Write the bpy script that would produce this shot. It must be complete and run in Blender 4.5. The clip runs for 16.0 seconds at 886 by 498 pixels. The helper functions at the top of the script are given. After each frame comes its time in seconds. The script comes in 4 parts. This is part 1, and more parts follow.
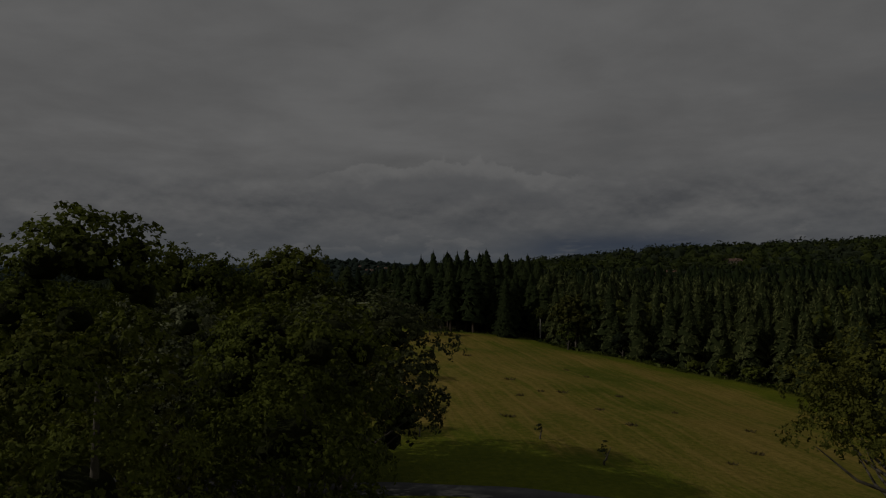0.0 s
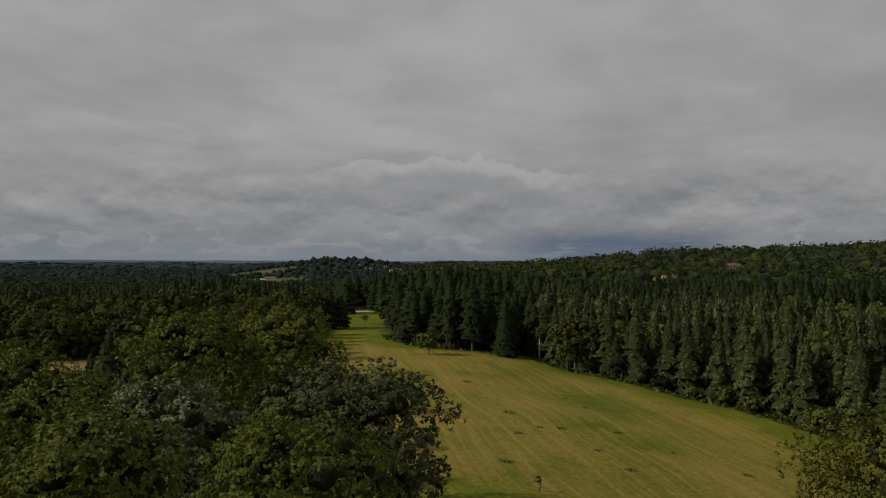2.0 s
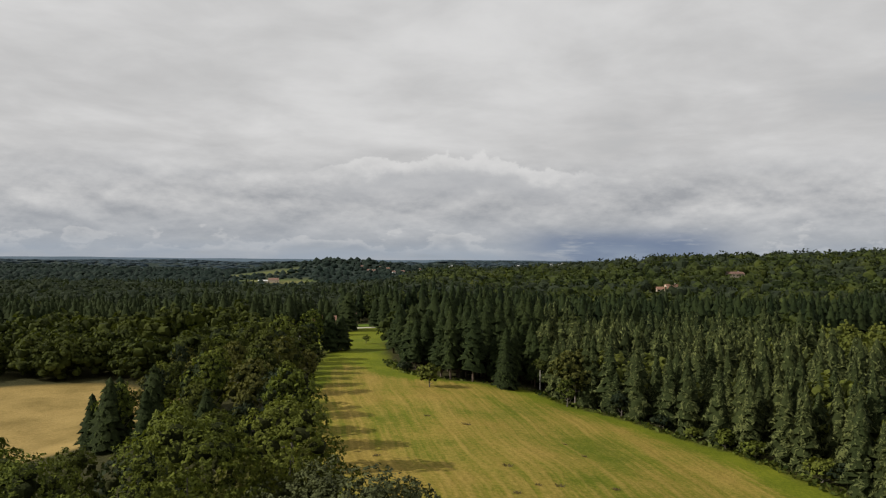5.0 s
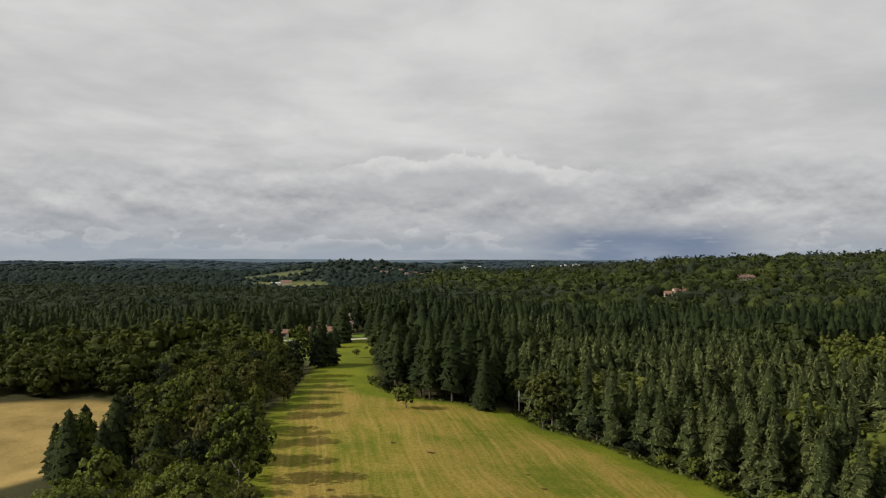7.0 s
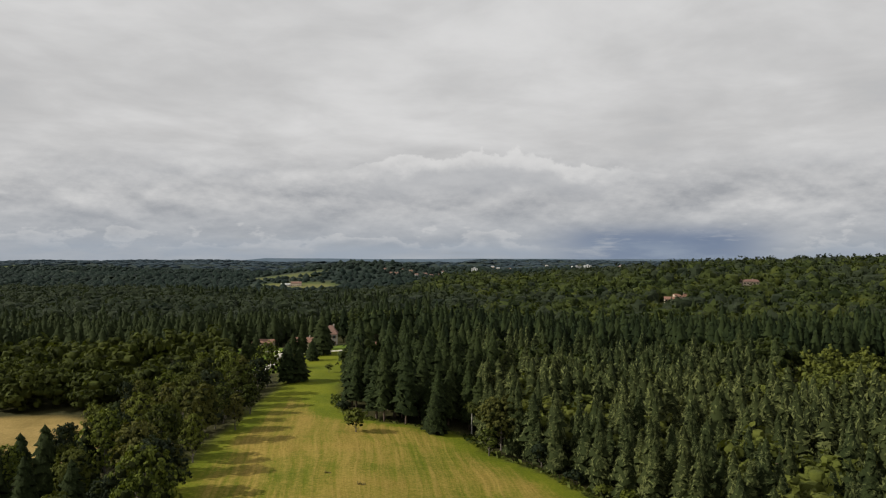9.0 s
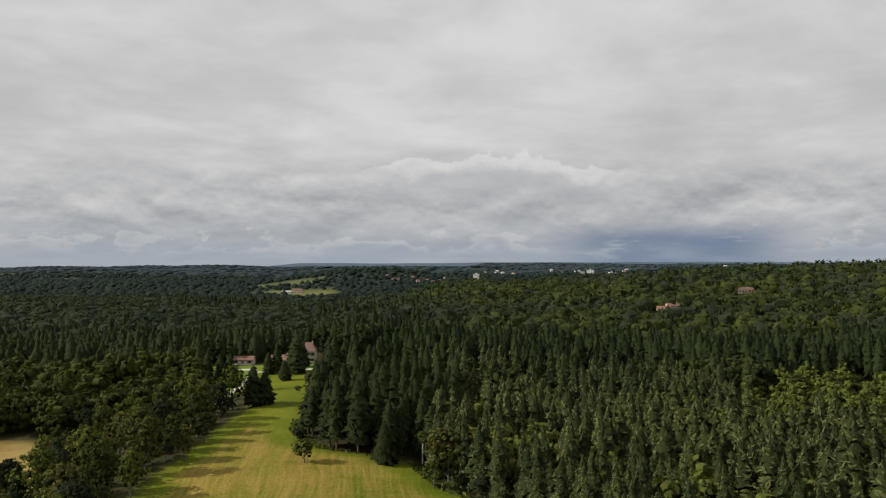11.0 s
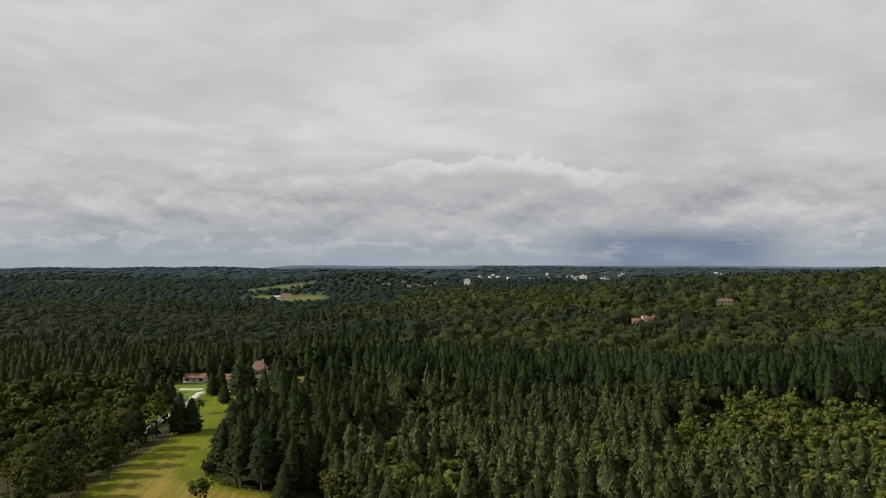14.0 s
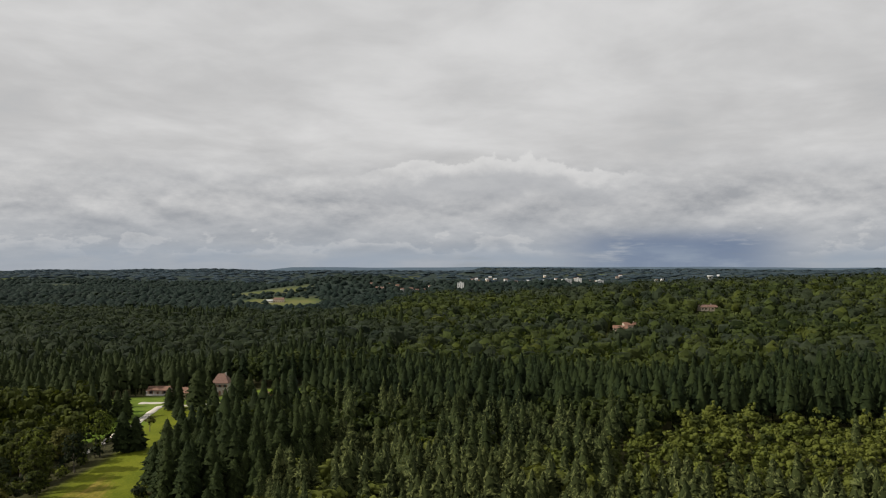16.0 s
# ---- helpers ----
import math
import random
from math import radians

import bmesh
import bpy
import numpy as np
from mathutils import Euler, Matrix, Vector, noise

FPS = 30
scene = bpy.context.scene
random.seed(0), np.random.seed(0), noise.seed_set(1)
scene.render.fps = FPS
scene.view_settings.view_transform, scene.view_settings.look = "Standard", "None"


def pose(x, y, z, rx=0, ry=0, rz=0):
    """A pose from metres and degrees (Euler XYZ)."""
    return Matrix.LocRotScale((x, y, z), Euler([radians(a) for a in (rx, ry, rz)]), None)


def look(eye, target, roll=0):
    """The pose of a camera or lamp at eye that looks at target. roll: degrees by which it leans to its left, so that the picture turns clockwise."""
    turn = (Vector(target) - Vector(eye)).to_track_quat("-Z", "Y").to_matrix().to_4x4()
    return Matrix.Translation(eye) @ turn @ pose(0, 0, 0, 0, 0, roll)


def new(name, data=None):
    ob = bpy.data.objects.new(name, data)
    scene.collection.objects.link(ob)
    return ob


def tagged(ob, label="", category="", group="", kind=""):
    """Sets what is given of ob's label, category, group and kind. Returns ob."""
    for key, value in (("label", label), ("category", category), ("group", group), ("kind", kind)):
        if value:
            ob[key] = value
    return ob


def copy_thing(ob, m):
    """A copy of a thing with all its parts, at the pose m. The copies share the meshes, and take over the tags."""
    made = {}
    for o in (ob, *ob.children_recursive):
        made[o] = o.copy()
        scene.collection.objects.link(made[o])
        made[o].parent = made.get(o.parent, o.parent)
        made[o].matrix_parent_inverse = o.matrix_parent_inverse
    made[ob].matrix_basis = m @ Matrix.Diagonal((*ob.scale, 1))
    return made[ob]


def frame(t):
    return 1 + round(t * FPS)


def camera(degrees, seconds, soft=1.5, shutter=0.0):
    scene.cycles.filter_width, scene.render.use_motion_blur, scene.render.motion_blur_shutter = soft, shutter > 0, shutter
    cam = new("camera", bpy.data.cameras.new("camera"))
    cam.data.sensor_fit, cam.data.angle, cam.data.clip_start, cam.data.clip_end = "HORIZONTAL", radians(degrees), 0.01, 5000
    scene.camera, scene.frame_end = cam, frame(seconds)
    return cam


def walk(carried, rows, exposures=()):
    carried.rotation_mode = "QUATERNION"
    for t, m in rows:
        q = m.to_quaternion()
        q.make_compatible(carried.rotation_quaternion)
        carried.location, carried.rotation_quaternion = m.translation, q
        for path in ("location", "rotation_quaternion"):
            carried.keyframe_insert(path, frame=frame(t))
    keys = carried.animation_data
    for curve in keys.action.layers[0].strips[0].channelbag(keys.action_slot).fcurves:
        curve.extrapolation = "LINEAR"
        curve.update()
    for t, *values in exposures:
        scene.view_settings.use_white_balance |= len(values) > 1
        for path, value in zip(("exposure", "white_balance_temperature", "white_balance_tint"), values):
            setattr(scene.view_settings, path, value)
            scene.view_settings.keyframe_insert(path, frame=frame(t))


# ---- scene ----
cam = camera(61.5, 16.0, soft=1.15)
PATH = [
    (0, (2.215, 0.835, 23.373), (2.197, 2.835, 23.42), -0.4),
    (0.5, (2.088, 0.393, 25.052), (2.07, 2.392, 25.092), -0.2),
    (1, (2.014, 0.259, 26.491), (1.996, 2.258, 26.528), -0.1),
    (1.5, (2.031, 0.687, 27.85), (2.014, 2.686, 27.886), 0.1),
    (2, (2.01, 0.482, 29.197), (1.994, 2.481, 29.235), 0.1),
    (2.5, (2.0, 0.607, 30.616), (1.984, 2.607, 30.652), 0.2),
    (3, (1.941, 0.509, 32.096), (1.925, 2.509, 32.132), 0.2),
    (3.5, (1.85, 0.325, 33.648), (1.834, 2.325, 33.683), 0.3),
    (4, (1.796, 0.2, 35.114), (1.779, 2.2, 35.148), 0.4),
    (6.5, (8.751, 0.666, 42.158), (8.696, 2.665, 42.188), 0.3),
    (7, (12.901, 1.846, 43.519), (12.83, 3.844, 43.548), 0.2),
    (7.5, (17.216, 2.522, 45.091), (17.132, 4.52, 45.117), 0.2),
    (8, (21.405, 2.672, 46.879), (21.309, 4.67, 46.901), 0.3),
    (8.5, (25.783, 2.765, 48.548), (25.675, 4.762, 48.569), 0.2),
    (9, (29.879, 3.227, 49.933), (29.761, 5.224, 49.957), 0.2),
    (11.3, (47.675, 5.55, 57.298), (47.532, 7.545, 57.33), -0.1),
    (11.5, (49.441, 6.073, 57.676), (49.296, 8.068, 57.706), 0.2),
    (12, (53.256, 7.019, 59.081), (53.11, 9.014, 59.114), 0.2),
    (12.5, (57.441, 7.149, 60.896), (57.293, 9.143, 60.929), 0.2),
    (13, (61.299, 7.859, 62.281), (61.152, 9.853, 62.316), 0.1),
    (13.5, (65.357, 8.612, 63.708), (65.211, 10.606, 63.743), 0.1),
    (14, (69.527, 11.376, 64.959), (69.381, 13.37, 64.995), 0.1),
    (14.5, (73.918, 13.151, 66.319), (73.772, 15.146, 66.356), 0.1),
    (15, (78.313, 15.09, 67.315), (78.169, 17.085, 67.355), 0.1),
    (15.5, (83.248, 15.902, 68.799), (83.102, 17.897, 68.838), 0.1),
    (16, (88.673, 15.022, 70.543), (88.521, 17.016, 70.581), 0.0),
]
EXPOSURES = [(0.0, -2.55), (0.5, -2.05), (1.0, -1.6), (1.5, -1.2), (2.0, -0.85), (2.5, -0.55), (3.0, -0.28), (3.5, -0.05), (4.0, 0.0), (16.0, 0.0)]
walk(cam, [(t, look(eye, target, roll)) for t, eye, target, roll in PATH], EXPOSURES)

# ---- sky and sun ----
SUN_AZ, SUN_EL = math.atan2(-0.22, -0.98), radians(33)      # bearing towards the sun, in the plane, and its height


def nodes_of(tree):
    """Small helpers to write node graphs in one line each."""
    def node(kind, **props):
        n = tree.nodes.new(kind)
        for k, v in props.items():
            if k == "op":
                n.operation = v
            elif k == "blend":
                n.blend_type = v
            elif k == "clamp":
                n.use_clamp = v
        return n

    def put(n, key, v):
        s = n.inputs[key]
        if isinstance(v, bpy.types.NodeSocket):
            tree.links.new(v, s)
        elif v is not None:
            s.default_value = v

    def math_(op, a, b=None, c=None, clamp=False):
        n = node("ShaderNodeMath", op=op, clamp=clamp)
        for i, v in enumerate((a, b, c)):
            put(n, i, v)
        return n.outputs[0]

    def noise_(vec, scale, detail=4.0, rough=0.55, distort=0.0):
        n = node("ShaderNodeTexNoise")
        put(n, "Vector", vec), put(n, "Scale", scale), put(n, "Detail", detail), put(n, "Roughness", rough), put(n, "Distortion", distort)
        return n.outputs["Fac"]

    def ramp(v, a, b, lo=0.0, hi=1.0, smooth=True):
        n = node("ShaderNodeMapRange")
        n.interpolation_type = "SMOOTHSTEP" if smooth else "LINEAR"
        for k, x in zip(("Value", "From Min", "From Max", "To Min", "To Max"), (v, a, b, lo, hi)):
            put(n, k, x)
        return n.outputs[0]

    def mix(f, a, b, blend="MIX"):
        n = node("ShaderNodeMix")
        n.data_type, n.blend_type = "RGBA", blend
        put(n, 0, f), put(n, 6, (*a, 1) if isinstance(a, tuple) else a), put(n, 7, (*b, 1) if isinstance(b, tuple) else b)
        return n.outputs[2]

    def comb(x, y, z):
        n = node("ShaderNodeCombineXYZ")
        put(n, 0, x), put(n, 1, y), put(n, 2, z)
        return n.outputs[0]

    def sep(v):
        n = node("ShaderNodeSeparateXYZ")
        put(n, 0, v)
        return n.outputs

    return node, put, math_, noise_, ramp, mix, comb, sep


def make_sky():
    world = bpy.data.worlds.new("overcast_sky")
    scene.world = world
    world.use_nodes = True
    tree = world.node_tree
    tree.nodes.clear()
    node, put, m, noise_, ramp, mix, comb, sep = nodes_of(tree)
    way = node("ShaderNodeTexCoord").outputs["Generated"]
    x, y, z = sep(way)
    az = m("ARCTAN2", x, y)                                   # 0 straight ahead, plus to the right
    el = m("ARCSINE", z)
    # high stratus: soft, stretched along the bands
    up = m("MAXIMUM", m("ADD", z, 0.10), 0.05)
    flat = comb(m("DIVIDE", x, up), m("DIVIDE", y, up), 0.0)
    big = noise_(flat, 0.55, 5, 0.55, 0.4)
    fine = noise_(flat, 1.9, 6, 0.6, 0.3)
    veil = m("ADD", m("MULTIPLY", big, 0.7), m("MULTIPLY", fine, 0.3))
    stratus = mix(ramp(veil, 0.36, 0.64), (0.508, 0.506, 0.507), (0.696, 0.692, 0.690))
    # cumulus towards the horizon: heaps with lit tops, from the difference of one noise at two heights
    def heap(rise, ka, ke, detail, w, distort):
        return noise_(comb(m("MULTIPLY", az, ka), m("MULTIPLY", m("POWER", m("MAXIMUM", m("ADD", el, rise), 0.0004), 0.75), ke), w), 1.0, detail, 0.6, distort)
    body, above = heap(0.0, 6.0, 9.5, 6, 2.4, 0.1), heap(0.014, 6.0, 9.5, 6, 2.4, 0.1)
    body2, above2 = heap(0.0, 17.0, 24.0, 5, 5.0, 0.0), heap(0.006, 17.0, 24.0, 5, 5.0, 0.0)
    lit = m("ADD", m("MULTIPLY", m("SUBTRACT", body, above), 1.25), m("MULTIPLY", m("SUBTRACT", body2, above2), 0.55))
    tone = m("ADD", m("ADD", 0.50, m("MULTIPLY", m("SUBTRACT", body, 0.5), 0.75)), lit)
    shelf = mix(ramp(tone, 0.22, 0.80, smooth=False), (0.315, 0.328, 0.352), (0.625, 0.622, 0.620))
    shelf = mix(ramp(el, 0.085, 0.0, 0.0, 0.75), shelf, (0.300, 0.336, 0.386))
    low = m("MULTIPLY", ramp(el, 0.165, 0.075), 0.90)
    clouds = mix(low, stratus, shelf)
    # one broad heap with a crisp rounded crest
    crest_n = noise_(comb(m("MULTIPLY", az, 13.0), m("MULTIPLY", el, 14.0), 1.7), 1.0, 6, 0.6)
    across = m("ADD", az, 0.0)
    arch = m("SUBTRACT", 0.143, m("MULTIPLY", m("MULTIPLY", across, across), 0.55))
    crest = m("ADD", arch, m("MULTIPLY", m("SUBTRACT", crest_n, 0.5), 0.07))
    down = m("SUBTRACT", crest, el)
    heap_side = m("MULTIPLY", ramp(az, -0.24, -0.10), ramp(az, 0.24, 0.10))
    cap = m("MULTIPLY", m("MULTIPLY", ramp(down, 0.0, 0.004), ramp(down, 0.030, 0.004)), heap_side)
    belly = m("MULTIPLY", m("MULTIPLY", ramp(down, 0.010, 0.032), ramp(down, 0.075, 0.04)), heap_side)
    clouds = mix(m("MULTIPLY", belly, 0.5), clouds, (0.43, 0.44, 0.46))
    clouds = mix(m("MULTIPLY", cap, m("ADD", 0.22, m("MULTIPLY", body2, 0.7))), clouds, (0.74, 0.733, 0.726))
    # small white heaps in a row low over the land
    puff_n = noise_(comb(m("MULTIPLY", az, 15.0), m("MULTIPLY", el, 30.0), 9.3), 1.0, 5, 0.55)
    below = m("SUBTRACT", m("ADD", 0.026, m("MULTIPLY", m("SUBTRACT", puff_n, 0.5), 0.13)), el)
    puff = m("MULTIPLY", m("MULTIPLY", ramp(below, 0.0, 0.007), ramp(below, 0.026, 0.006)), ramp(el, 0.006, 0.016))
    clouds = mix(m("MULTIPLY", puff, 0.30), clouds, (0.68, 0.675, 0.67))
    warp = body
    # rain-blue gap low over the far hills
    gap_az = m("MULTIPLY", ramp(az, 0.04, 0.17), ramp(az, 0.40, 0.29))
    gap_el = m("MULTIPLY", ramp(el, 0.052, 0.022), ramp(el, -0.02, -0.004))
    torn = ramp(noise_(comb(m("MULTIPLY", az, 9.0), m("MULTIPLY", el, 60.0), 1.0), 1.0, 5, 0.6), 0.22, 0.46)
    clouds = mix(m("MULTIPLY", m("MULTIPLY", gap_az, gap_el), torn), clouds, (0.16, 0.208, 0.305))
    # pale blue strip of open sky at the horizon
    nishita = node("ShaderNodeTexSky")
    nishita.sky_type, nishita.sun_disc = "NISHITA", False
    nishita.sun_elevation, nishita.sun_rotation = SUN_EL, math.pi / 2 - SUN_AZ
    clear = node("ShaderNodeVectorMath", op="SCALE")
    put(clear, 0, nishita.outputs[0]), put(clear, "Scale", 0.085)
    strip = m("MULTIPLY", ramp(el, 0.035, 0.0), m("ADD", 0.25, m("MULTIPLY", ramp(warp, 0.4, 0.6, 0.5, 0.0), 1.0)))
    clouds = mix(strip, clouds, (0.325, 0.378, 0.450))
    thin = m("MULTIPLY", ramp(veil, 0.42, 0.30), 0.12)
    out = mix(thin, clouds, clear.outputs[0])
    bg = node("ShaderNodeBackground")
    put(bg, "Color", out), put(bg, "Strength", 1.0)
    w = node("ShaderNodeOutputWorld")
    tree.links.new(bg.outputs[0], w.inputs[0])


make_sky()
sun = new("sun", bpy.data.lights.new("sun", "SUN"))
sun.data.energy, sun.data.angle, sun.data.color = 4.7, radians(0.6), (1.0, 0.94, 0.82)
sun.matrix_world = look((0, 0, 300), (-math.cos(SUN_AZ) * math.cos(SUN_EL), -math.sin(SUN_AZ) * math.cos(SUN_EL), 300 - math.sin(SUN_EL)))

# ---- lie of the land ----
def step(v, a, b):
    """Smooth 0..1 between a and b."""
    s = np.clip((np.asarray(v, float) - a) / (b - a), 0, 1)
    return s * s * (3 - 2 * s)


def bump(x, y, cx, cy, sx, sy, amp):
    return amp * np.exp(-((x - cx) / sx) ** 2 - ((y - cy) / sy) ** 2)


def height(x, y):
    """Ground level: the field on a low back, a dip to both sides, wooded ridges behind and far hills."""
    x, y = np.asarray(x, float), np.asarray(y, float)
    z = 6.0 - 6.0 * step(x, -5, 68) - 9.5 * step(-x, 34, 95) * step(y, 60, 170)
    z = z + bump(x, y, -95, 360, 36, 70, 8.5) + bump(x, y, 196, 678, 30, 26, 5.5) + bump(x, y, 293, 768, 30, 26, 4.0) + bump(x, y, 238, 700, 18, 18, 6.0) - 2.5 * step(y, 330, 440) + 1.2 * step(y, 60, 0)
    z = z - 4.0 * step(y, 420, 800) * step(-x, 0, 300)
    z = z + bump(x, y, 540, 900, 330, 300, 36) + bump(x, y, 200, 1060, 230, 230, 14) + bump(x, y, 900, 1250, 500, 500, 26)
    z = z + bump(x, y, -250, 1800, 230, 190, 42) + bump(x, y, 300, 1950, 330, 260, 20) + bump(x, y, -900, 1700, 420, 300, 14)
    z = z + bump(x, y, -1500, 2700, 700, 350, 30) + bump(x, y, -500, 3300, 900, 300, 24) + bump(x, y, 1500, 2900, 900, 350, 22)
    far = step(y, 2000, 4900)
    z = z + 33 * far + 5 * far * np.sin(x / 410 + 1.3 + y / 900) + 3 * far * np.sin(x / 173 + y / 390)
    z = z + step(y, 420, 1000) * (2.2 * np.sin(x / 97 + y / 151) + 1.7 * np.sin(x / 61 - y / 83 + 2))
    return z + 0.12 * np.sin(x / 7.3 + y / 11.1) + 0.10 * np.sin(y / 5.7 - x / 13.0)


def field_edges(y):
    """Left and right edge of the mown field at y."""
    left = np.interp(y, [-200, 60, 90, 115, 140, 160, 190, 260, 290, 310, 330], [-5, -8, -14, -23, -30, -34, -36, -41, -50, -55, -64])
    right = np.interp(y, [-200, 20, 60, 100, 127, 150, 160, 172, 181, 196, 204, 212, 225, 240, 300, 330], [95, 90, 85, 74, 66, 59, 51, 43, 32, 24, -1, -9, -15, -18, -24, -14])
    return left, right


def on_field(x, y):
    left, right = field_edges(y)
    return np.clip(np.minimum(x - left, right - x) / 2.5 + 0.5, 0, 1) * step(y, 352, 342) * step(y, -200, -150)


def ell(x, y, cx, cy, rx, ry, turn=0.0):
    """Soft ellipse, 1 inside."""
    c, s = math.cos(turn), math.sin(turn)
    u, v = ((x - cx) * c + (y - cy) * s) / rx, (-(x - cx) * s + (y - cy) * c) / ry
    return step(np.sqrt(u * u + v * v), 1.06, 0.94)


def on_meadow(x, y):
    """Straw-coloured meadow behind the tree row."""
    return np.maximum(ell(x, y, -112, 182, 44, 62, 0.25), 0)


def on_lawn(x, y):
    """Lawns round the country house and glades in the wood."""
    a = np.maximum(ell(x, y, -48, 318, 27, 26), ell(x, y, -22, 346, 27, 52))
    a = np.maximum(a, np.maximum(ell(x, y, -92, 296, 30, 12), ell(x, y, -76, 350, 24, 30)))
    return np.maximum(a, ell(x, y, -10, 392, 26, 12))


def on_glade(x, y):
    return np.maximum(ell(x, y, 90, 352, 11, 8), ell(x, y, -128, 300, 10, 9))


def on_far_field(x, y):
    a = np.maximum(ell(x, y, -360, 1480, 95, 48, 0.1), np.maximum(ell(x, y, -305, 1430, 48, 80, 0.2), ell(x, y, -425, 1655, 95, 42)))
    a = np.maximum(a, np.maximum(ell(x, y, -560, 1950, 120, 40), ell(x, y, -1350, 2300, 110, 40)))
    a = np.maximum(a, np.maximum(ell(x, y, 304, 752, 24, 18), ell(x, y, 194, 664, 20, 12)))
    a = np.maximum(a, np.maximum(ell(x, y, -400, 3000, 160, 50), ell(x, y, -1700, 2500, 120, 40)))
    return np.maximum(a, np.maximum(ell(x, y, -200, 3700, 260, 50), ell(x, y, 500, 3300, 200, 40)))


def open_land(x, y):
    return np.maximum.reduce([on_field(x, y), on_meadow(x, y), on_lawn(x, y), on_glade(x, y), on_far_field(x, y)])

# ---- materials ----
def material(name):
    mat = bpy.data.materials.new(name)
    mat.use_nodes = True
    tree = mat.node_tree
    bsdf = tree.nodes["Principled BSDF"]
    return mat, tree, bsdf, nodes_of(tree)


def foliage(name, dark, light, tip, rough=0.6, through_light=0.25, scale=1.0):
    """Leaves: colour varies from tree to tree, clump to clump and over the crown; some light passes through."""
    mat, tree, bsdf, (node, put, m, noise_, ramp, mix, comb, sep) = material(name)
    geo, info = node("ShaderNodeNewGeometry"), node("ShaderNodeObjectInfo")
    place = geo.outputs["Position"]
    island = geo.outputs["Random Per Island"]
    patch = noise_(place, 0.33 * scale, 3, 0.6)
    stand = noise_(place, 0.035 * scale, 2, 0.5)
    fine = noise_(place, 2.6 * scale + 0.5, 5, 0.7)
    col = mix(ramp(m("ADD", m("ADD", m("MULTIPLY", patch, 0.28), m("MULTIPLY", fine, 0.45)), m("MULTIPLY", island, 0.27)), 0.34, 0.66), dark, light)
    bp = node("ShaderNodeBump")
    put(bp, "Strength", 0.8), put(bp, "Distance", 0.35 / (scale + 0.1)), put(bp, "Height", fine)
    tree.links.new(bp.outputs[0], bsdf.inputs["Normal"])
    col = mix(m("MULTIPLY", ramp(m("ADD", m("MULTIPLY", stand, 0.7), m("MULTIPLY", info.outputs["Random"], 0.3)), 0.35, 0.72), 0.7), col, tip)
    put(bsdf, "Base Color", col), put(bsdf, "Roughness", rough)
    put(bsdf, "Specular IOR Level", 0.06)
    tr = node("ShaderNodeBsdfTranslucent")
    put(tr, "Color", mix(1.0, col, (1.0, 1.0, 0.55), "MULTIPLY"))
    sh = node("ShaderNodeMixShader")
    put(sh, 0, through_light)
    tree.links.new(bsdf.outputs[0], sh.inputs[1]), tree.links.new(tr.outputs[0], sh.inputs[2])
    tree.links.new(sh.outputs[0], tree.nodes["Material Output"].inputs[0])
    return mat


def plain(name, a, b, rough=0.8, scale=2.0, relief=0.0, metal=0.0):
    """A matt surface with two scales of variation."""
    mat, tree, bsdf, (node, put, m, noise_, ramp, mix, comb, sep) = material(name)
    place = node("ShaderNodeNewGeometry").outputs["Position"]
    n1, n2 = noise_(place, scale, 5, 0.6), noise_(place, scale * 9, 4, 0.6)
    f = ramp(m("ADD", m("MULTIPLY", n1, 0.65), m("MULTIPLY", n2, 0.35)), 0.3, 0.7)
    put(bsdf, "Base Color", mix(f, a, b)), put(bsdf, "Roughness", rough), put(bsdf, "Metallic", metal)
    if relief:
        bp = node("ShaderNodeBump")
        put(bp, "Strength", 0.6), put(bp, "Distance", relief), put(bp, "Height", n2)
        tree.links.new(bp.outputs[0], bsdf.inputs["Normal"])
    return mat


LEAF_OAK = foliage("oak_leaves", (0.022, 0.036, 0.006), (0.136, 0.164, 0.028), (0.150, 0.166, 0.032))
LEAF_SILVER = foliage("silvery_leaves", (0.040, 0.050, 0.022), (0.235, 0.250, 0.140), (0.200, 0.214, 0.112), 0.5, 0.15)
LEAF_GREY = foliage("grey_green_leaves", (0.012, 0.017, 0.007), (0.112, 0.126, 0.054), (0.096, 0.106, 0.044), 0.5, 0.12)
LEAF_YELLOW = foliage("yellowish_leaves", (0.038, 0.049, 0.009), (0.138, 0.148, 0.028), (0.148, 0.142, 0.032))
LEAF_BROWN = foliage("brownish_leaves", (0.036, 0.042, 0.010), (0.118, 0.120, 0.032), (0.122, 0.116, 0.032))
LEAF_YOUNG = foliage("young_broadleaf_leaves", (0.015, 0.027, 0.006), (0.120, 0.146, 0.030), (0.148, 0.160, 0.034))
LEAF_WOOD = foliage("mixed_wood_leaves", (0.009, 0.016, 0.005), (0.056, 0.074, 0.020), (0.084, 0.098, 0.023), scale=0.4)
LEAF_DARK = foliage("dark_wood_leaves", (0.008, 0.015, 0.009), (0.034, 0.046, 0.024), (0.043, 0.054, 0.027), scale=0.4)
# these two carry the haze of distance as blue in their leaf colour
LEAF_FAR_HAZE = foliage("haze_tinted_distant_leaves", (0.011, 0.021, 0.017), (0.024, 0.037, 0.029), (0.030, 0.042, 0.030), scale=0.16)
LEAF_HORIZON_HAZE = foliage("haze_tinted_horizon_leaves", (0.028, 0.046, 0.058), (0.042, 0.064, 0.080), (0.046, 0.068, 0.084), scale=0.08)
NEEDLE_SPRUCE = foliage("spruce_needles", (0.009, 0.017, 0.006), (0.044, 0.061, 0.018), (0.052, 0.069, 0.018), 0.7, 0.08)
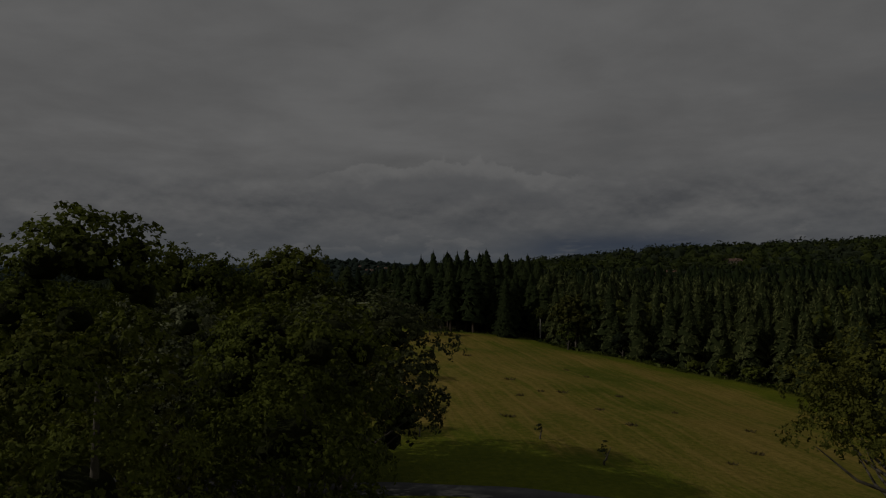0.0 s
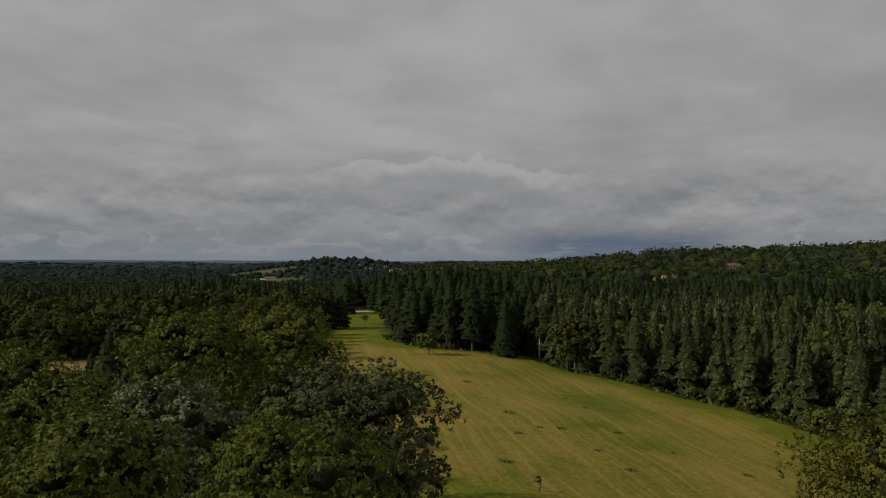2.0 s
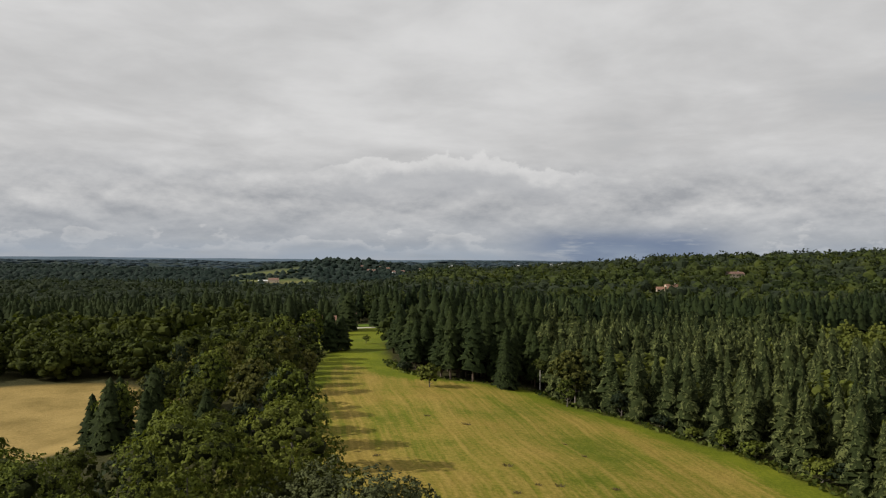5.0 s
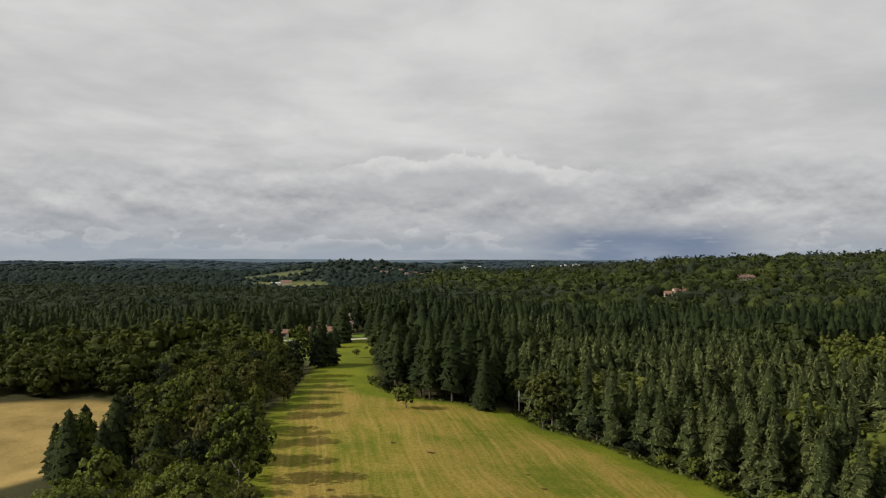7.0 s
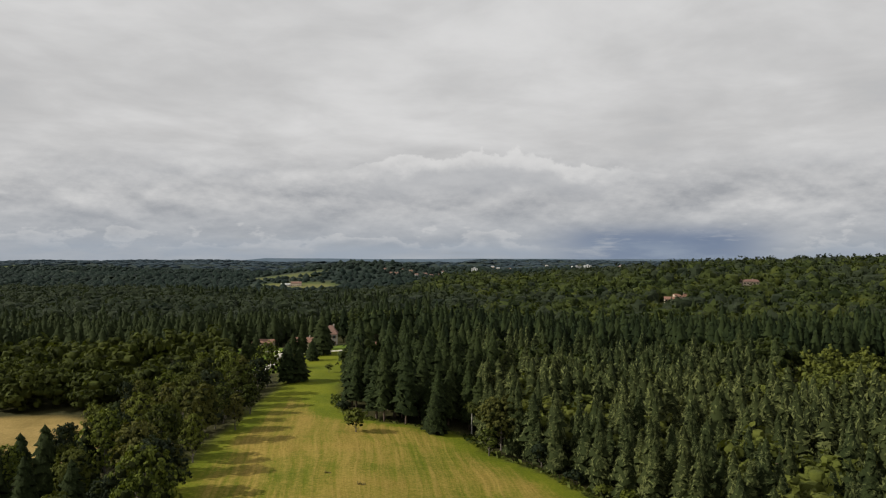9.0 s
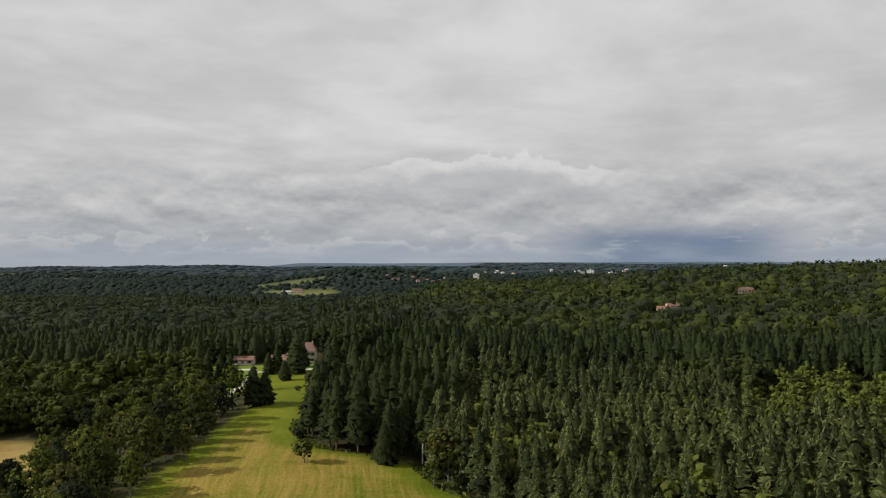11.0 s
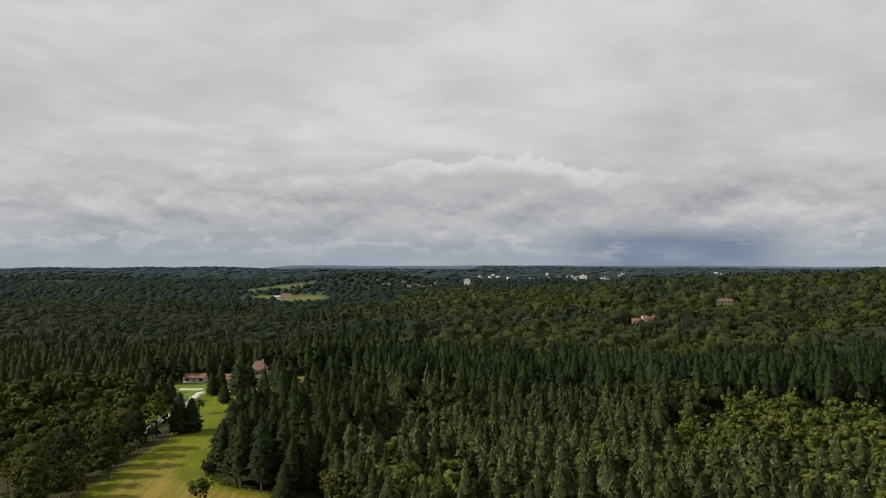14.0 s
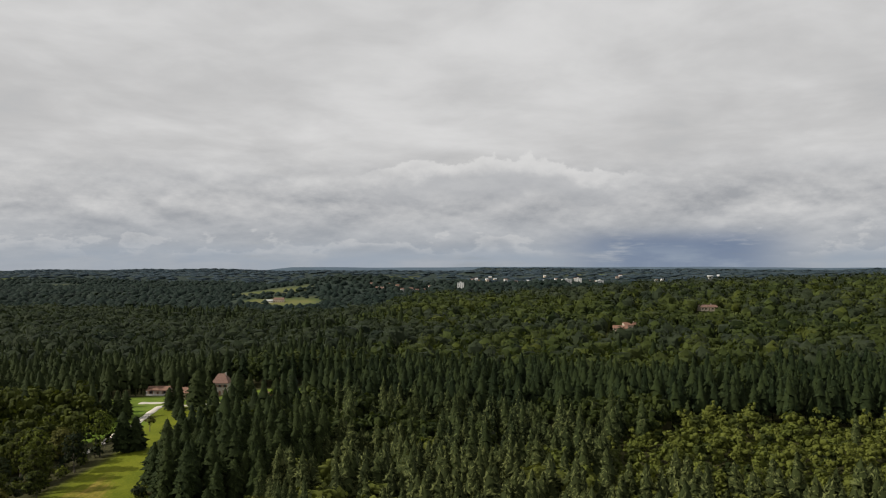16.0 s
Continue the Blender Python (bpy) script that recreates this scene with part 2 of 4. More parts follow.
NEEDLE_GREY = foliage("grey_green_needles", (0.020, 0.029, 0.011), (0.102, 0.119, 0.044), (0.126, 0.138, 0.047), 0.7, 0.10)
# inner needles and leaves, darkened to stand in for shade inside the crowns
NEEDLE_SHADE = foliage("shade_toned_inner_needles", (0.006, 0.011, 0.004), (0.024, 0.034, 0.011), (0.028, 0.036, 0.012), 0.8, 0.02)
NEEDLE_SHADE_GREY = foliage("shade_toned_grey_needles", (0.008, 0.013, 0.005), (0.032, 0.043, 0.014), (0.038, 0.046, 0.015), 0.8, 0.03)
LEAF_SHADE = foliage("shade_toned_inner_leaves", (0.010, 0.014, 0.004), (0.030, 0.038, 0.010), (0.034, 0.036, 0.012), 0.8, 0.05)
NEEDLE_BELT = foliage("deep_green_needles", (0.008, 0.015, 0.007), (0.034, 0.050, 0.020), (0.040, 0.056, 0.020), 0.7, 0.06)
LEAF_EDGE = foliage("wood_edge_leaves", (0.011, 0.018, 0.004), (0.070, 0.086, 0.018), (0.092, 0.102, 0.020), scale=0.6)
NEEDLE_FAR = foliage("far_needles", (0.010, 0.019, 0.008), (0.034, 0.048, 0.018), (0.038, 0.052, 0.017), 0.7, 0.08)
NEEDLE_DEAD = foliage("dead_brown_needles", (0.06, 0.045, 0.026), (0.15, 0.115, 0.070), (0.19, 0.16, 0.11), 0.8, 0.1)
BARK = plain("grey_bark", (0.05, 0.042, 0.034), (0.15, 0.13, 0.105), 0.9, 1.5, 0.03)
BARK_RED = plain("conifer_bark", (0.045, 0.032, 0.024), (0.12, 0.085, 0.06), 0.9, 1.5, 0.03)
BARK_PALE = plain("pale_dead_wood", (0.25, 0.23, 0.20), (0.48, 0.46, 0.42), 0.85, 1.5, 0.02)


def ground_material():
    mat, tree, bsdf, (node, put, m, noise_, ramp, mix, comb, sep) = material("grassland_and_forest_floor")
    place = node("ShaderNodeNewGeometry").outputs["Position"]
    x, y, z = sep(place)

    def cover(name):
        a = node("ShaderNodeAttribute")
        a.attribute_name = name
        return a.outputs["Fac"]
    # swaths of the mower, fanning along the field
    bend = m("ADD", x, m("MULTIPLY", y, 0.20))
    bend = m("ADD", bend, m("MULTIPLY", noise_(place, 0.02, 2), 9.0))
    swath = noise_(comb(m("MULTIPLY", bend, 0.85), m("MULTIPLY", y, 0.028), 0.0), 1.0, 4, 0.6)
    rows = noise_(comb(m("MULTIPLY", bend, 0.22), m("MULTIPLY", y, 0.012), 4.0), 1.0, 3, 0.6)
    patch = noise_(place, 0.055, 5, 0.62)
    grain = noise_(place, 1.6, 6, 0.7)
    speck = noise_(place, 6.0, 3, 0.7)
    dry = m("ADD", m("ADD", m("MULTIPLY", swath, 0.42), m("MULTIPLY", rows, 0.30)), m("ADD", m("MULTIPLY", patch, 0.66), m("MULTIPLY", grain, 0.24)))
    dry = m("SUBTRACT", dry, m("MULTIPLY", cover("verge"), 0.36))
    straw = mix(ramp(m("ADD", m("MULTIPLY", grain, 0.6), m("MULTIPLY", swath, 0.4)), 0.36, 0.64), (0.168, 0.117, 0.022), (0.284, 0.207, 0.049))
    green = mix(ramp(m("ADD", m("MULTIPLY", patch, 0.5), m("MULTIPLY", grain, 0.5)), 0.35, 0.65), (0.076, 0.100, 0.005), (0.150, 0.162, 0.011))
    mown = mix(ramp(dry, 0.60, 0.96), green, straw)
    hay = mix(ramp(m("ADD", m("MULTIPLY", patch, 0.6), m("MULTIPLY", grain, 0.4)), 0.35, 0.65), (0.165, 0.118, 0.036), (0.315, 0.224, 0.080))
    lawn = mix(ramp(patch, 0.35, 0.65), (0.075, 0.125, 0.012), (0.125, 0.170, 0.022))
    lea = mix(ramp(noise_(place, 0.012, 3), 0.35, 0.65), (0.070, 0.092, 0.024), (0.125, 0.124, 0.044))
    duff = mix(ramp(grain, 0.35, 0.65), (0.020, 0.022, 0.007), (0.052, 0.048, 0.018))
    # far woodland floor, with haze mixed into its colour as a bluish tone
    hazy_wood = mix(ramp(noise_(place, 0.02, 6, 0.65), 0.35, 0.65), (0.014, 0.024, 0.020), (0.028, 0.040, 0.032))
    col = mix(ramp(y, 900.0, 1500.0), duff, hazy_wood)
    col = mix(cover("lea"), col, lea)
    col = mix(cover("lawn"), col, lawn)
    col = mix(cover("hay"), col, hay)
    col = mix(cover("mown"), col, mown)
    col = mix(m("MULTIPLY", ramp(speck, 0.62, 0.80), 0.45), col, (0.07, 0.075, 0.02))
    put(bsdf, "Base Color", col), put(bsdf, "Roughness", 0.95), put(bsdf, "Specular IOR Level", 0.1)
    bp = node("ShaderNodeBump")
    put(bp, "Strength", 0.7), put(bp, "Distance", 0.25)
    put(bp, "Height", m("ADD", m("ADD", grain, m("MULTIPLY", speck, 0.4)), m("MULTIPLY", swath, 0.8)))
    tree.links.new(bp.outputs[0], bsdf.inputs["Normal"])
    return mat


# ---- ground ----
def graded(lo, hi, centre, fine, reach, growth):
    """Coordinates with a fine pitch round centre that widens outwards."""
    out = [centre]
    for end, sign in ((hi, 1), (lo, -1)):
        v, d = centre, fine
        while (end - v) * sign > 0:
            d = fine if abs(v - centre) < reach else d * growth
            v += sign * d
            out.append(end if (end - v) * sign < 0 else v)
    return np.array(sorted(set(out)))


def mesh_from(name, verts, faces, mat=None, smooth=False, normals=None):
    """A mesh from arrays; normals, one a vertex, let a crown of many sprays take the light as the rounded body that it is."""
    me = bpy.data.meshes.new(name)
    verts, faces = np.asarray(verts, np.float32), np.asarray(faces, np.int32)
    k = faces.shape[1]
    me.vertices.add(len(verts)), me.loops.add(faces.size), me.polygons.add(len(faces))
    me.vertices.foreach_set("co", verts.ravel())
    me.loops.foreach_set("vertex_index", faces.ravel())
    me.polygons.foreach_set("loop_start", np.arange(0, faces.size, k, dtype=np.int32))
    me.polygons.foreach_set("loop_total", np.full(len(faces), k, np.int32))
    if smooth or normals is not None:
        me.polygons.foreach_set("use_smooth", np.ones(len(faces), bool))
    me.update(calc_edges=True)
    me.validate()
    if normals is not None:
        me.attributes.new("custom_normal", "FLOAT_VECTOR", "POINT").data.foreach_set("vector", np.asarray(normals, np.float32).ravel())
    for one in (mat if isinstance(mat, tuple) else (mat,) if mat else ()):
        me.materials.append(one)
    return me


def build_ground():
    xs = graded(-4700, 4700, -10, 3.1, 95, 1.065)
    ys = graded(-900, 4960, 185, 3.0, 180, 1.056)
    gx, gy = np.meshgrid(xs, ys)
    gz = height(gx, gy)
    rough = np.array([[noise.fractal(Vector((a / 90, b / 90, 0)), 0.9, 2.0, 3) for a in xs] for b in ys])
    gz = gz + rough * 5.0 * step(gy, 1500, 2600)
    verts = np.stack([gx, gy, gz], -1).reshape(-1, 3)
    nx, ny = len(xs), len(ys)
    i = (np.arange(ny - 1)[:, None] * nx + np.arange(nx - 1)[None, :]).ravel()
    me = mesh_from("ground", verts, np.stack([i, i + 1, i + nx + 1, i + nx], 1), ground_material(), True)
    px, py = verts[:, 0], verts[:, 1]
    left, right = field_edges(py)
    verge = step(right - px, 13, 1) * step(py, 40, 100) + 0.75 * step(px - left, 9, 1) + step(py, 205, 250) * 0.8 + 1.2 * step(py, 84, 60) * step(px, 40, 5)
    for name, v in (("mown", on_field(px, py)), ("hay", np.maximum(on_meadow(px, py), 0)), ("lawn", np.maximum(on_lawn(px, py), 0.6 * on_glade(px, py))),
                    ("lea", on_far_field(px, py)), ("verge", np.clip(verge, 0, 1.2))):
        me.attributes.new(name, "FLOAT", "POINT").data.foreach_set("value", v.astype(np.float32))
    return tagged(new("ground", me), "mown field, meadows and forest floor rolling to far hills", "ground", kind="structure")


ground = build_ground()


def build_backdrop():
    """A plain far ridge that closes the land at the horizon; its blue base colour stands in for haze."""
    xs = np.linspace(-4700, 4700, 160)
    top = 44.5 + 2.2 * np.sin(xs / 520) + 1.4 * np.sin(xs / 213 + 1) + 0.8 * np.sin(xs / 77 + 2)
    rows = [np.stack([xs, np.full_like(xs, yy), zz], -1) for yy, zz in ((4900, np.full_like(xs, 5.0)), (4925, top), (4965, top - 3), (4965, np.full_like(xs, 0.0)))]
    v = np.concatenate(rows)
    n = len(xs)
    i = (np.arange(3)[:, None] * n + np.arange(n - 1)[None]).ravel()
    me = mesh_from("backdrop", v, np.stack([i, i + 1, i + n + 1, i + n], 1), plain("haze_blue_hills", (0.060, 0.090, 0.125), (0.080, 0.115, 0.155), 1.0, 0.01), True)
    return tagged(new("backdrop", me), "far hills along the horizon, coloured blue as if through haze", "hills", kind="structure")


build_backdrop()

# ---- trees: shapes ----
rng = np.random.default_rng(7)


def tube(path, radii, sides=6):
    """A tapering tube along points; returns verts, quads."""
    path = np.asarray(path, float)
    v, f = [], []
    for i, p in enumerate(path):
        d = path[min(i + 1, len(path) - 1)] - path[max(i - 1, 0)]
        d = d / (np.linalg.norm(d) + 1e-9)
        a = np.cross(d, (0.31, 0.93, 0.17))
        a /= np.linalg.norm(a)
        b = np.cross(d, a)
        for k in range(sides):
            t = 2 * math.pi * k / sides
            v.append(p + radii[i] * (math.cos(t) * a + math.sin(t) * b))
    for i in range(len(path) - 1):
        for k in range(sides):
            k2 = (k + 1) % sides
            f.append((i * sides + k, i * sides + k2, (i + 1) * sides + k2, (i + 1) * sides + k))
    return np.array(v), np.array(f, int)


def unit(v):
    return v / (np.linalg.norm(v, axis=-1, keepdims=True) + 1e-9)


def normals_of(v, f):
    """Smooth vertex normals of quads."""
    n = np.cross(v[f[:, 2]] - v[f[:, 0]], v[f[:, 3]] - v[f[:, 1]])
    out = np.zeros_like(v)
    for k in range(f.shape[1]):
        np.add.at(out, f[:, k], n)
    return unit(out)


def join(pieces):
    """Joins (verts, quads, normals) pieces; normals are worked out where a piece has none."""
    vs, fs, ns, n = [], [], [], 0
    for p in pieces:
        v, f = np.asarray(p[0], float), np.asarray(p[1])
        vs.append(v), fs.append(f + n), ns.append(p[2] if len(p) > 2 else normals_of(v, f))
        n += len(v)
    return np.concatenate(vs), np.concatenate(fs), np.concatenate(ns)


def sprays(points, outward, size, rnd, length=1.5, width=0.42, messy=0.5, along=None, soft=0.7):
    """Leaf sprays: one bent four-cornered blade for every point, facing roughly outward."""
    n = len(points)
    face = unit(outward + rnd.normal(scale=messy, size=(n, 3)))
    face = np.where(np.sum(face * outward, axis=1, keepdims=True) < 0, -face, face)
    u = np.cross(face, rnd.normal(size=(n, 3))) if along is None else along - face * np.sum(along * face, axis=1, keepdims=True)
    u = unit(u)
    w = np.cross(face, u)
    s = (size * rnd.uniform(0.6, 1.4, n))[:, None]
    v = np.stack([points + u * s * length * 0.5, points + w * s * width + face * s * 0.12, points - u * s * length * 0.5, points - w * s * width + face * s * 0.12], 1).reshape(-1, 3)
    return v, np.arange(4 * n).reshape(-1, 4), np.repeat(unit(outward * soft + face * (1 - soft)), 4, axis=0)


def ball(cuts, seed, rough, centre, r, squash):
    """A knobbly four-sided-faced ball."""
    n = cuts + 1
    g = np.linspace(-1, 1, n + 1)
    a, b = np.meshgrid(g, g)
    a, b, one = a.ravel(), b.ravel(), np.ones((n + 1) ** 2)
    i = (np.arange(n)[:, None] * (n + 1) + np.arange(n)[None]).ravel()
    q = np.stack([i, i + 1, i + n + 2, i + n + 1], 1)
    sides = [np.stack(s, -1) for s in ((a, b, one), (b, a, -one), (one, a, b), (-one, b, a), (b, one, a), (a, -one, b))]
    v = np.concatenate(sides)
    f = np.concatenate([q + k * len(one) for k in range(6)])
    v = v / np.linalg.norm(v, axis=1, keepdims=True)
    p = seed * 1.37
    k = 1 + rough * (np.sin(v[:, 0] * 3.1 + p) * np.sin(v[:, 1] * 3.7 + p * 2) + 0.6 * np.sin(v[:, 2] * 5.3 + p * 3 + v[:, 0] * 4))
    return v * (k * r)[:, None] * np.array((1, 1, squash)) + centre, f


def lobes_of(height_, radius, count, base, rnd):
    """Places and radii of the lobes that make up a rounded crown."""
    cz, half = height_ * (1 + base) / 2, height_ * (1 - base) / 2
    out = []
    for k in range(count):
        t = 2.4 * k + rnd.uniform(-0.7, 0.7)
        e = -0.75 + 1.72 * (k + rnd.uniform(0.2, 0.8)) / count
        ring = math.sqrt(max(0.04, 1 - abs(e) ** 2.0)) * rnd.uniform(0.62, 0.92)
        r = radius * rnd.uniform(0.30, 0.44) * (16 / max(count, 6)) ** 0.36
        out.append((math.cos(t) * radius * ring * 0.85, math.sin(t) * radius * ring * 0.85, cz + e * (half - r * 0.7), r))
    out.append((0, 0, cz, radius * 0.55))
    out.append((rnd.uniform(-.15, .15) * radius, rnd.uniform(-.15, .15) * radius, height_ - radius * 0.42, radius * 0.40))
    return out


def leafy_crown(tops, height_, radius, leaves, size, rnd, per=14, messy=0.45, core=0.62, cuts=1, seed=1):
    """Leaf sprays gathered in tufts over the lobes, round a solid core that tree_thing colours dark as shade in the
    gaps between the tufts.
    """
    q = np.array(tops)
    area = q[:, 3] ** 2
    tufts = max(len(tops), leaves // per)
    pick = rnd.choice(len(tops), tufts, p=area / area.sum())
    d = rnd.normal(size=(tufts, 3))
    d[:, 2] = np.where(d[:, 2] < -0.25, -d[:, 2] * 0.6, d[:, 2])
    d = unit(d)
    r = q[pick, 3]
    centre = q[pick, :3] + d * (r * rnd.uniform(0.72, 1.06, tufts))[:, None] * np.array((1, 1, 0.85))
    heart = np.array((0, 0, height_ * 0.5))
    whole = unit((centre - heart) * np.array((1 / radius, 1 / radius, 1.6 / height_)))
    # a tuft is a small cushion of sprays
    big = r * np.sqrt(len(tops) * 1.9 / tufts) * 0.75
    at = np.repeat(np.arange(tufts), per)
    e = unit(rnd.normal(size=(len(at), 3)))
    e = np.where(np.sum(e * d[at], axis=1, keepdims=True) < -0.2, -e, e)
    far = rnd.uniform(0.35, 1.15, len(at))
    P = centre[at] + e * (big[at] * far)[:, None] * np.array((1, 1, 0.7))
    out = unit(e * 0.55 + d[at] * 0.55 + whole[at] * 0.55 + np.array((0, 0, 0.15)))
    cover = sprays(P, out, size, rnd, 1.45, 0.44, messy)
    inner = [ball(cuts, seed * 50 + k, 0.2, np.array((x, y, z)), rr * core, 0.85) for k, (x, y, z, rr) in enumerate(tops) if leaves < 5000 or math.hypot(x, y) < radius * 0.5]
    v, f, n = join([cover] + inner)
    return v, f, n, np.arange(len(f)) >= len(cover[1])


def lump_tree(height_, radius, lobes, seed, cards=0, card=1.0, base=0.05, cuts=1, per=5):
    """A farther broadleaved crown of the same build, with fewer and larger sprays."""
    rnd = np.random.default_rng(seed)
    tops = lobes_of(height_, radius, lobes, base, rnd) if lobes > 1 else [(0, 0, height_ * 0.45, radius * 0.95)]
    return leafy_crown(tops, height_, radius, cards, card, rnd, per, 0.4, 0.66 if lobes > 1 else 0.82, cuts, seed)[:3]


def broadleaf(height_, radius, leaves, size, seed, base=0.28, lobes=16, branches=9, per=9, core=0.40):
    """A broadleaved tree with its foot at the origin: wood and crown."""
    rnd = np.random.default_rng(seed)
    tops = lobes_of(height_, radius, lobes, base, rnd)
    crown = leafy_crown(tops, height_, radius, leaves, size, rnd, per, 0.45, core, 2 if leaves > 5000 else 1, seed)
    w = height_ * 0.017 + 0.05
    lean = rnd.uniform(-0.3, 0.3, 2)
    mid = np.array((lean[0], lean[1], height_ * (base + 0.15)))
    woods = [tube([(0, 0, -0.4), (0, 0, 0.3), mid * (0.5, 0.5, 0.5), mid, (lean[0] * 2, lean[1] * 2, height_ * 0.72)], [w * 1.6, w * 1.1, w, w * 0.8, w * 0.15], 7)]
    for k in range(min(branches, len(tops))):
        x, y, z, r = tops[k]
        foot = np.array((lean[0], lean[1], max(height_ * base * 0.8, min(z - 0.2 * height_, height_ * 0.6))))
        tip = np.array((x, y, z))
        woods.append(tube([foot, foot * 0.5 + tip * 0.5 + np.array((0, 0, -0.04 * height_)), tip], [w * 0.5, w * 0.34, w * 0.1], 5))
    return join(woods), crown


def conifer(height_, radius, tiers, boughs, seed, bare=0.06, cards=400, droop=0.2, shape=0.7, ragged=0.25, card=0.45, lift=0.5):
    """A conifer with its foot at the origin: tier over tier of boughs that overlap like shingles, marked inner for a
    shade-dark colour, with needle sprays
    that stand out from them. lift: how steeply the sprays rise towards the tip."""
    rnd = np.random.default_rng(seed)
    lop = rnd.uniform(0, 6.28)
    n = boughs * 2
    rings, outs = [], []
    A, B, G, F = [], [], [], []

    def reach(f):
        return radius * (1 - f) ** shape * (0.70 + 0.30 * min(1.0, f * 6)) + 0.05
    levels = [(i / tiers) ** 0.9 for i in range(tiers)] + [1.0]
    for i in range(tiers):
        f0, f1 = levels[i], levels[i + 1]
        z0, z1 = (height_ * (bare + (1 - bare) * f) for f in (f0, f1))
        t = 2 * math.pi * (np.arange(n) + rnd.uniform(-0.3, 0.3, n)) / n + i * 0.37
        lean = 1 + 0.12 * np.cos(t - lop)
        out = reach(f0) * lean * (1 + ragged * rnd.uniform(-1.0, 0.9, n)) * np.where(np.arange(n) % 2 == 0, 1.0, 0.70)
        hang = -droop * out * (1 - f0) * 0.9 + rnd.uniform(-0.3, 0.3, n) * (z1 - z0)
        tuck = reach(f1) * lean * 0.62 if i < tiers - 1 else np.full(n, 0.03)
        up = np.full(n, z1)
        rings.append(np.stack([out * np.cos(t), out * np.sin(t), z0 + hang], -1))
        rings.append(np.stack([tuck * np.cos(t), tuck * np.sin(t), up + rnd.uniform(-0.1, 0.1, n) * (i < tiers - 1)], -1))
        way = unit(np.stack([np.cos(t), np.sin(t), np.full(n, 0.45 + 0.4 * f0)], -1) + rnd.normal(scale=0.16, size=(n, 3)))
        outs += [way, unit(way + np.array((0, 0, 0.2)))]
        A.append(rings[-1]), B.append(rings[-2]), G.append(t), F.append(np.full(n, f0))
    v, nv = np.concatenate(rings), np.concatenate(outs)
    m = len(rings)
    k = np.arange(n)
    f = np.concatenate([np.stack([i * n + k, i * n + (k + 1) % n, (i + 1) * n + (k + 1) % n, (i + 1) * n + k], 1) for i in range(m - 1)])
    A, B, G, F = (np.concatenate(q) for q in (A, B, G, F))
    L = np.hypot(B[:, 0], B[:, 1])
    weight = L + 0.2 * L.mean()
    pick = rnd.choice(len(L), cards, p=weight / weight.sum())
    q = rnd.uniform(0.25, 1.05, cards)[:, None]
    t = G[pick] + rnd.normal(scale=0.5 / boughs, size=cards)
    flat = np.stack([np.cos(t), np.sin(t), np.zeros(cards)], -1)
    mid = A[pick] + (B[pick] - A[pick]) * q
    ring = np.hypot(mid[:, 0], mid[:, 1])[:, None]
    at = flat * ring * 1.02 + mid * np.array((0, 0, 1))
    along = flat * 0.75 + np.array((0, 0, 1.0)) * (lift * (0.35 + 0.65 * F[pick]) - droop * (1 - F[pick]))[:, None] + rnd.normal(scale=0.32, size=(cards, 3))
    out = unit(flat + np.array((0, 0, 1.0)) * (0.5 + 0.4 * F[pick])[:, None] + rnd.normal(scale=0.15, size=(cards, 3)))
    needles = sprays(at, out, card * (0.55 + 0.45 * L[pick] / L.max()), rnd, 2.2, 0.34, 0.45, along, 0.75)
    tip = np.stack([np.zeros(4), np.zeros(4), height_ * (1 - 0.012 * np.arange(4))], -1)
    lead = sprays(tip, unit(rnd.normal(size=(4, 3)) * np.array((1, 1, 0.1))), card * 0.7, rnd, 2.4, 0.2, 0.1, np.tile((0, 0, 1.0), (4, 1)))
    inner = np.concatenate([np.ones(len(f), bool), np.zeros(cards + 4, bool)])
    w = height_ * 0.012 + 0.04
    return tube([(0, 0, -0.4), (0, 0, height_ * 0.3), (0, 0, height_ * 0.97)], [w * 1.3, w, 0.02], 5 if cards > 200 else 3), (*join([(v, f, nv), needles, lead]), inner)


def whole(tree):
    """Wood and crown of a tree in one."""
    wood, crown = tree
    return (*join([wood, crown[:3]]), np.concatenate([np.ones(len(wood[1]), bool), crown[3]]))


def tree_thing(name, wood, crown, bark, leaf, label, category="tree", group=""):
    """An Empty at the tree's foot that holds trunk and crown."""
    top = new(name)
    v, f, n, inner = crown
    # boughs and core under the sprays get a darker tone that imitates shade
    shade_leaf = {NEEDLE_GREY: NEEDLE_SHADE_GREY, NEEDLE_DEAD: NEEDLE_SHADE_GREY, NEEDLE_SPRUCE: NEEDLE_SHADE}.get(leaf, LEAF_SHADE)
    leaves = mesh_from("crown", v, f, (leaf, shade_leaf), normals=n)
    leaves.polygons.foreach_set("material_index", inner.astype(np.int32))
    for part_name, me in (("trunk", mesh_from("trunk", wood[0], wood[1], bark, True)), ("crown", leaves)):
        ob = new(part_name, me)
        ob.parent = top
    return tagged(top, label, category, group)


def planted(x, y, turn=0.0, size=1.0, wide=None):
    w = wide if wide else size
    return Matrix.Translation((x, y, float(height(x, y)))) @ Matrix.Rotation(turn, 4, "Z") @ Matrix.Diagonal((w, w, size, 1))


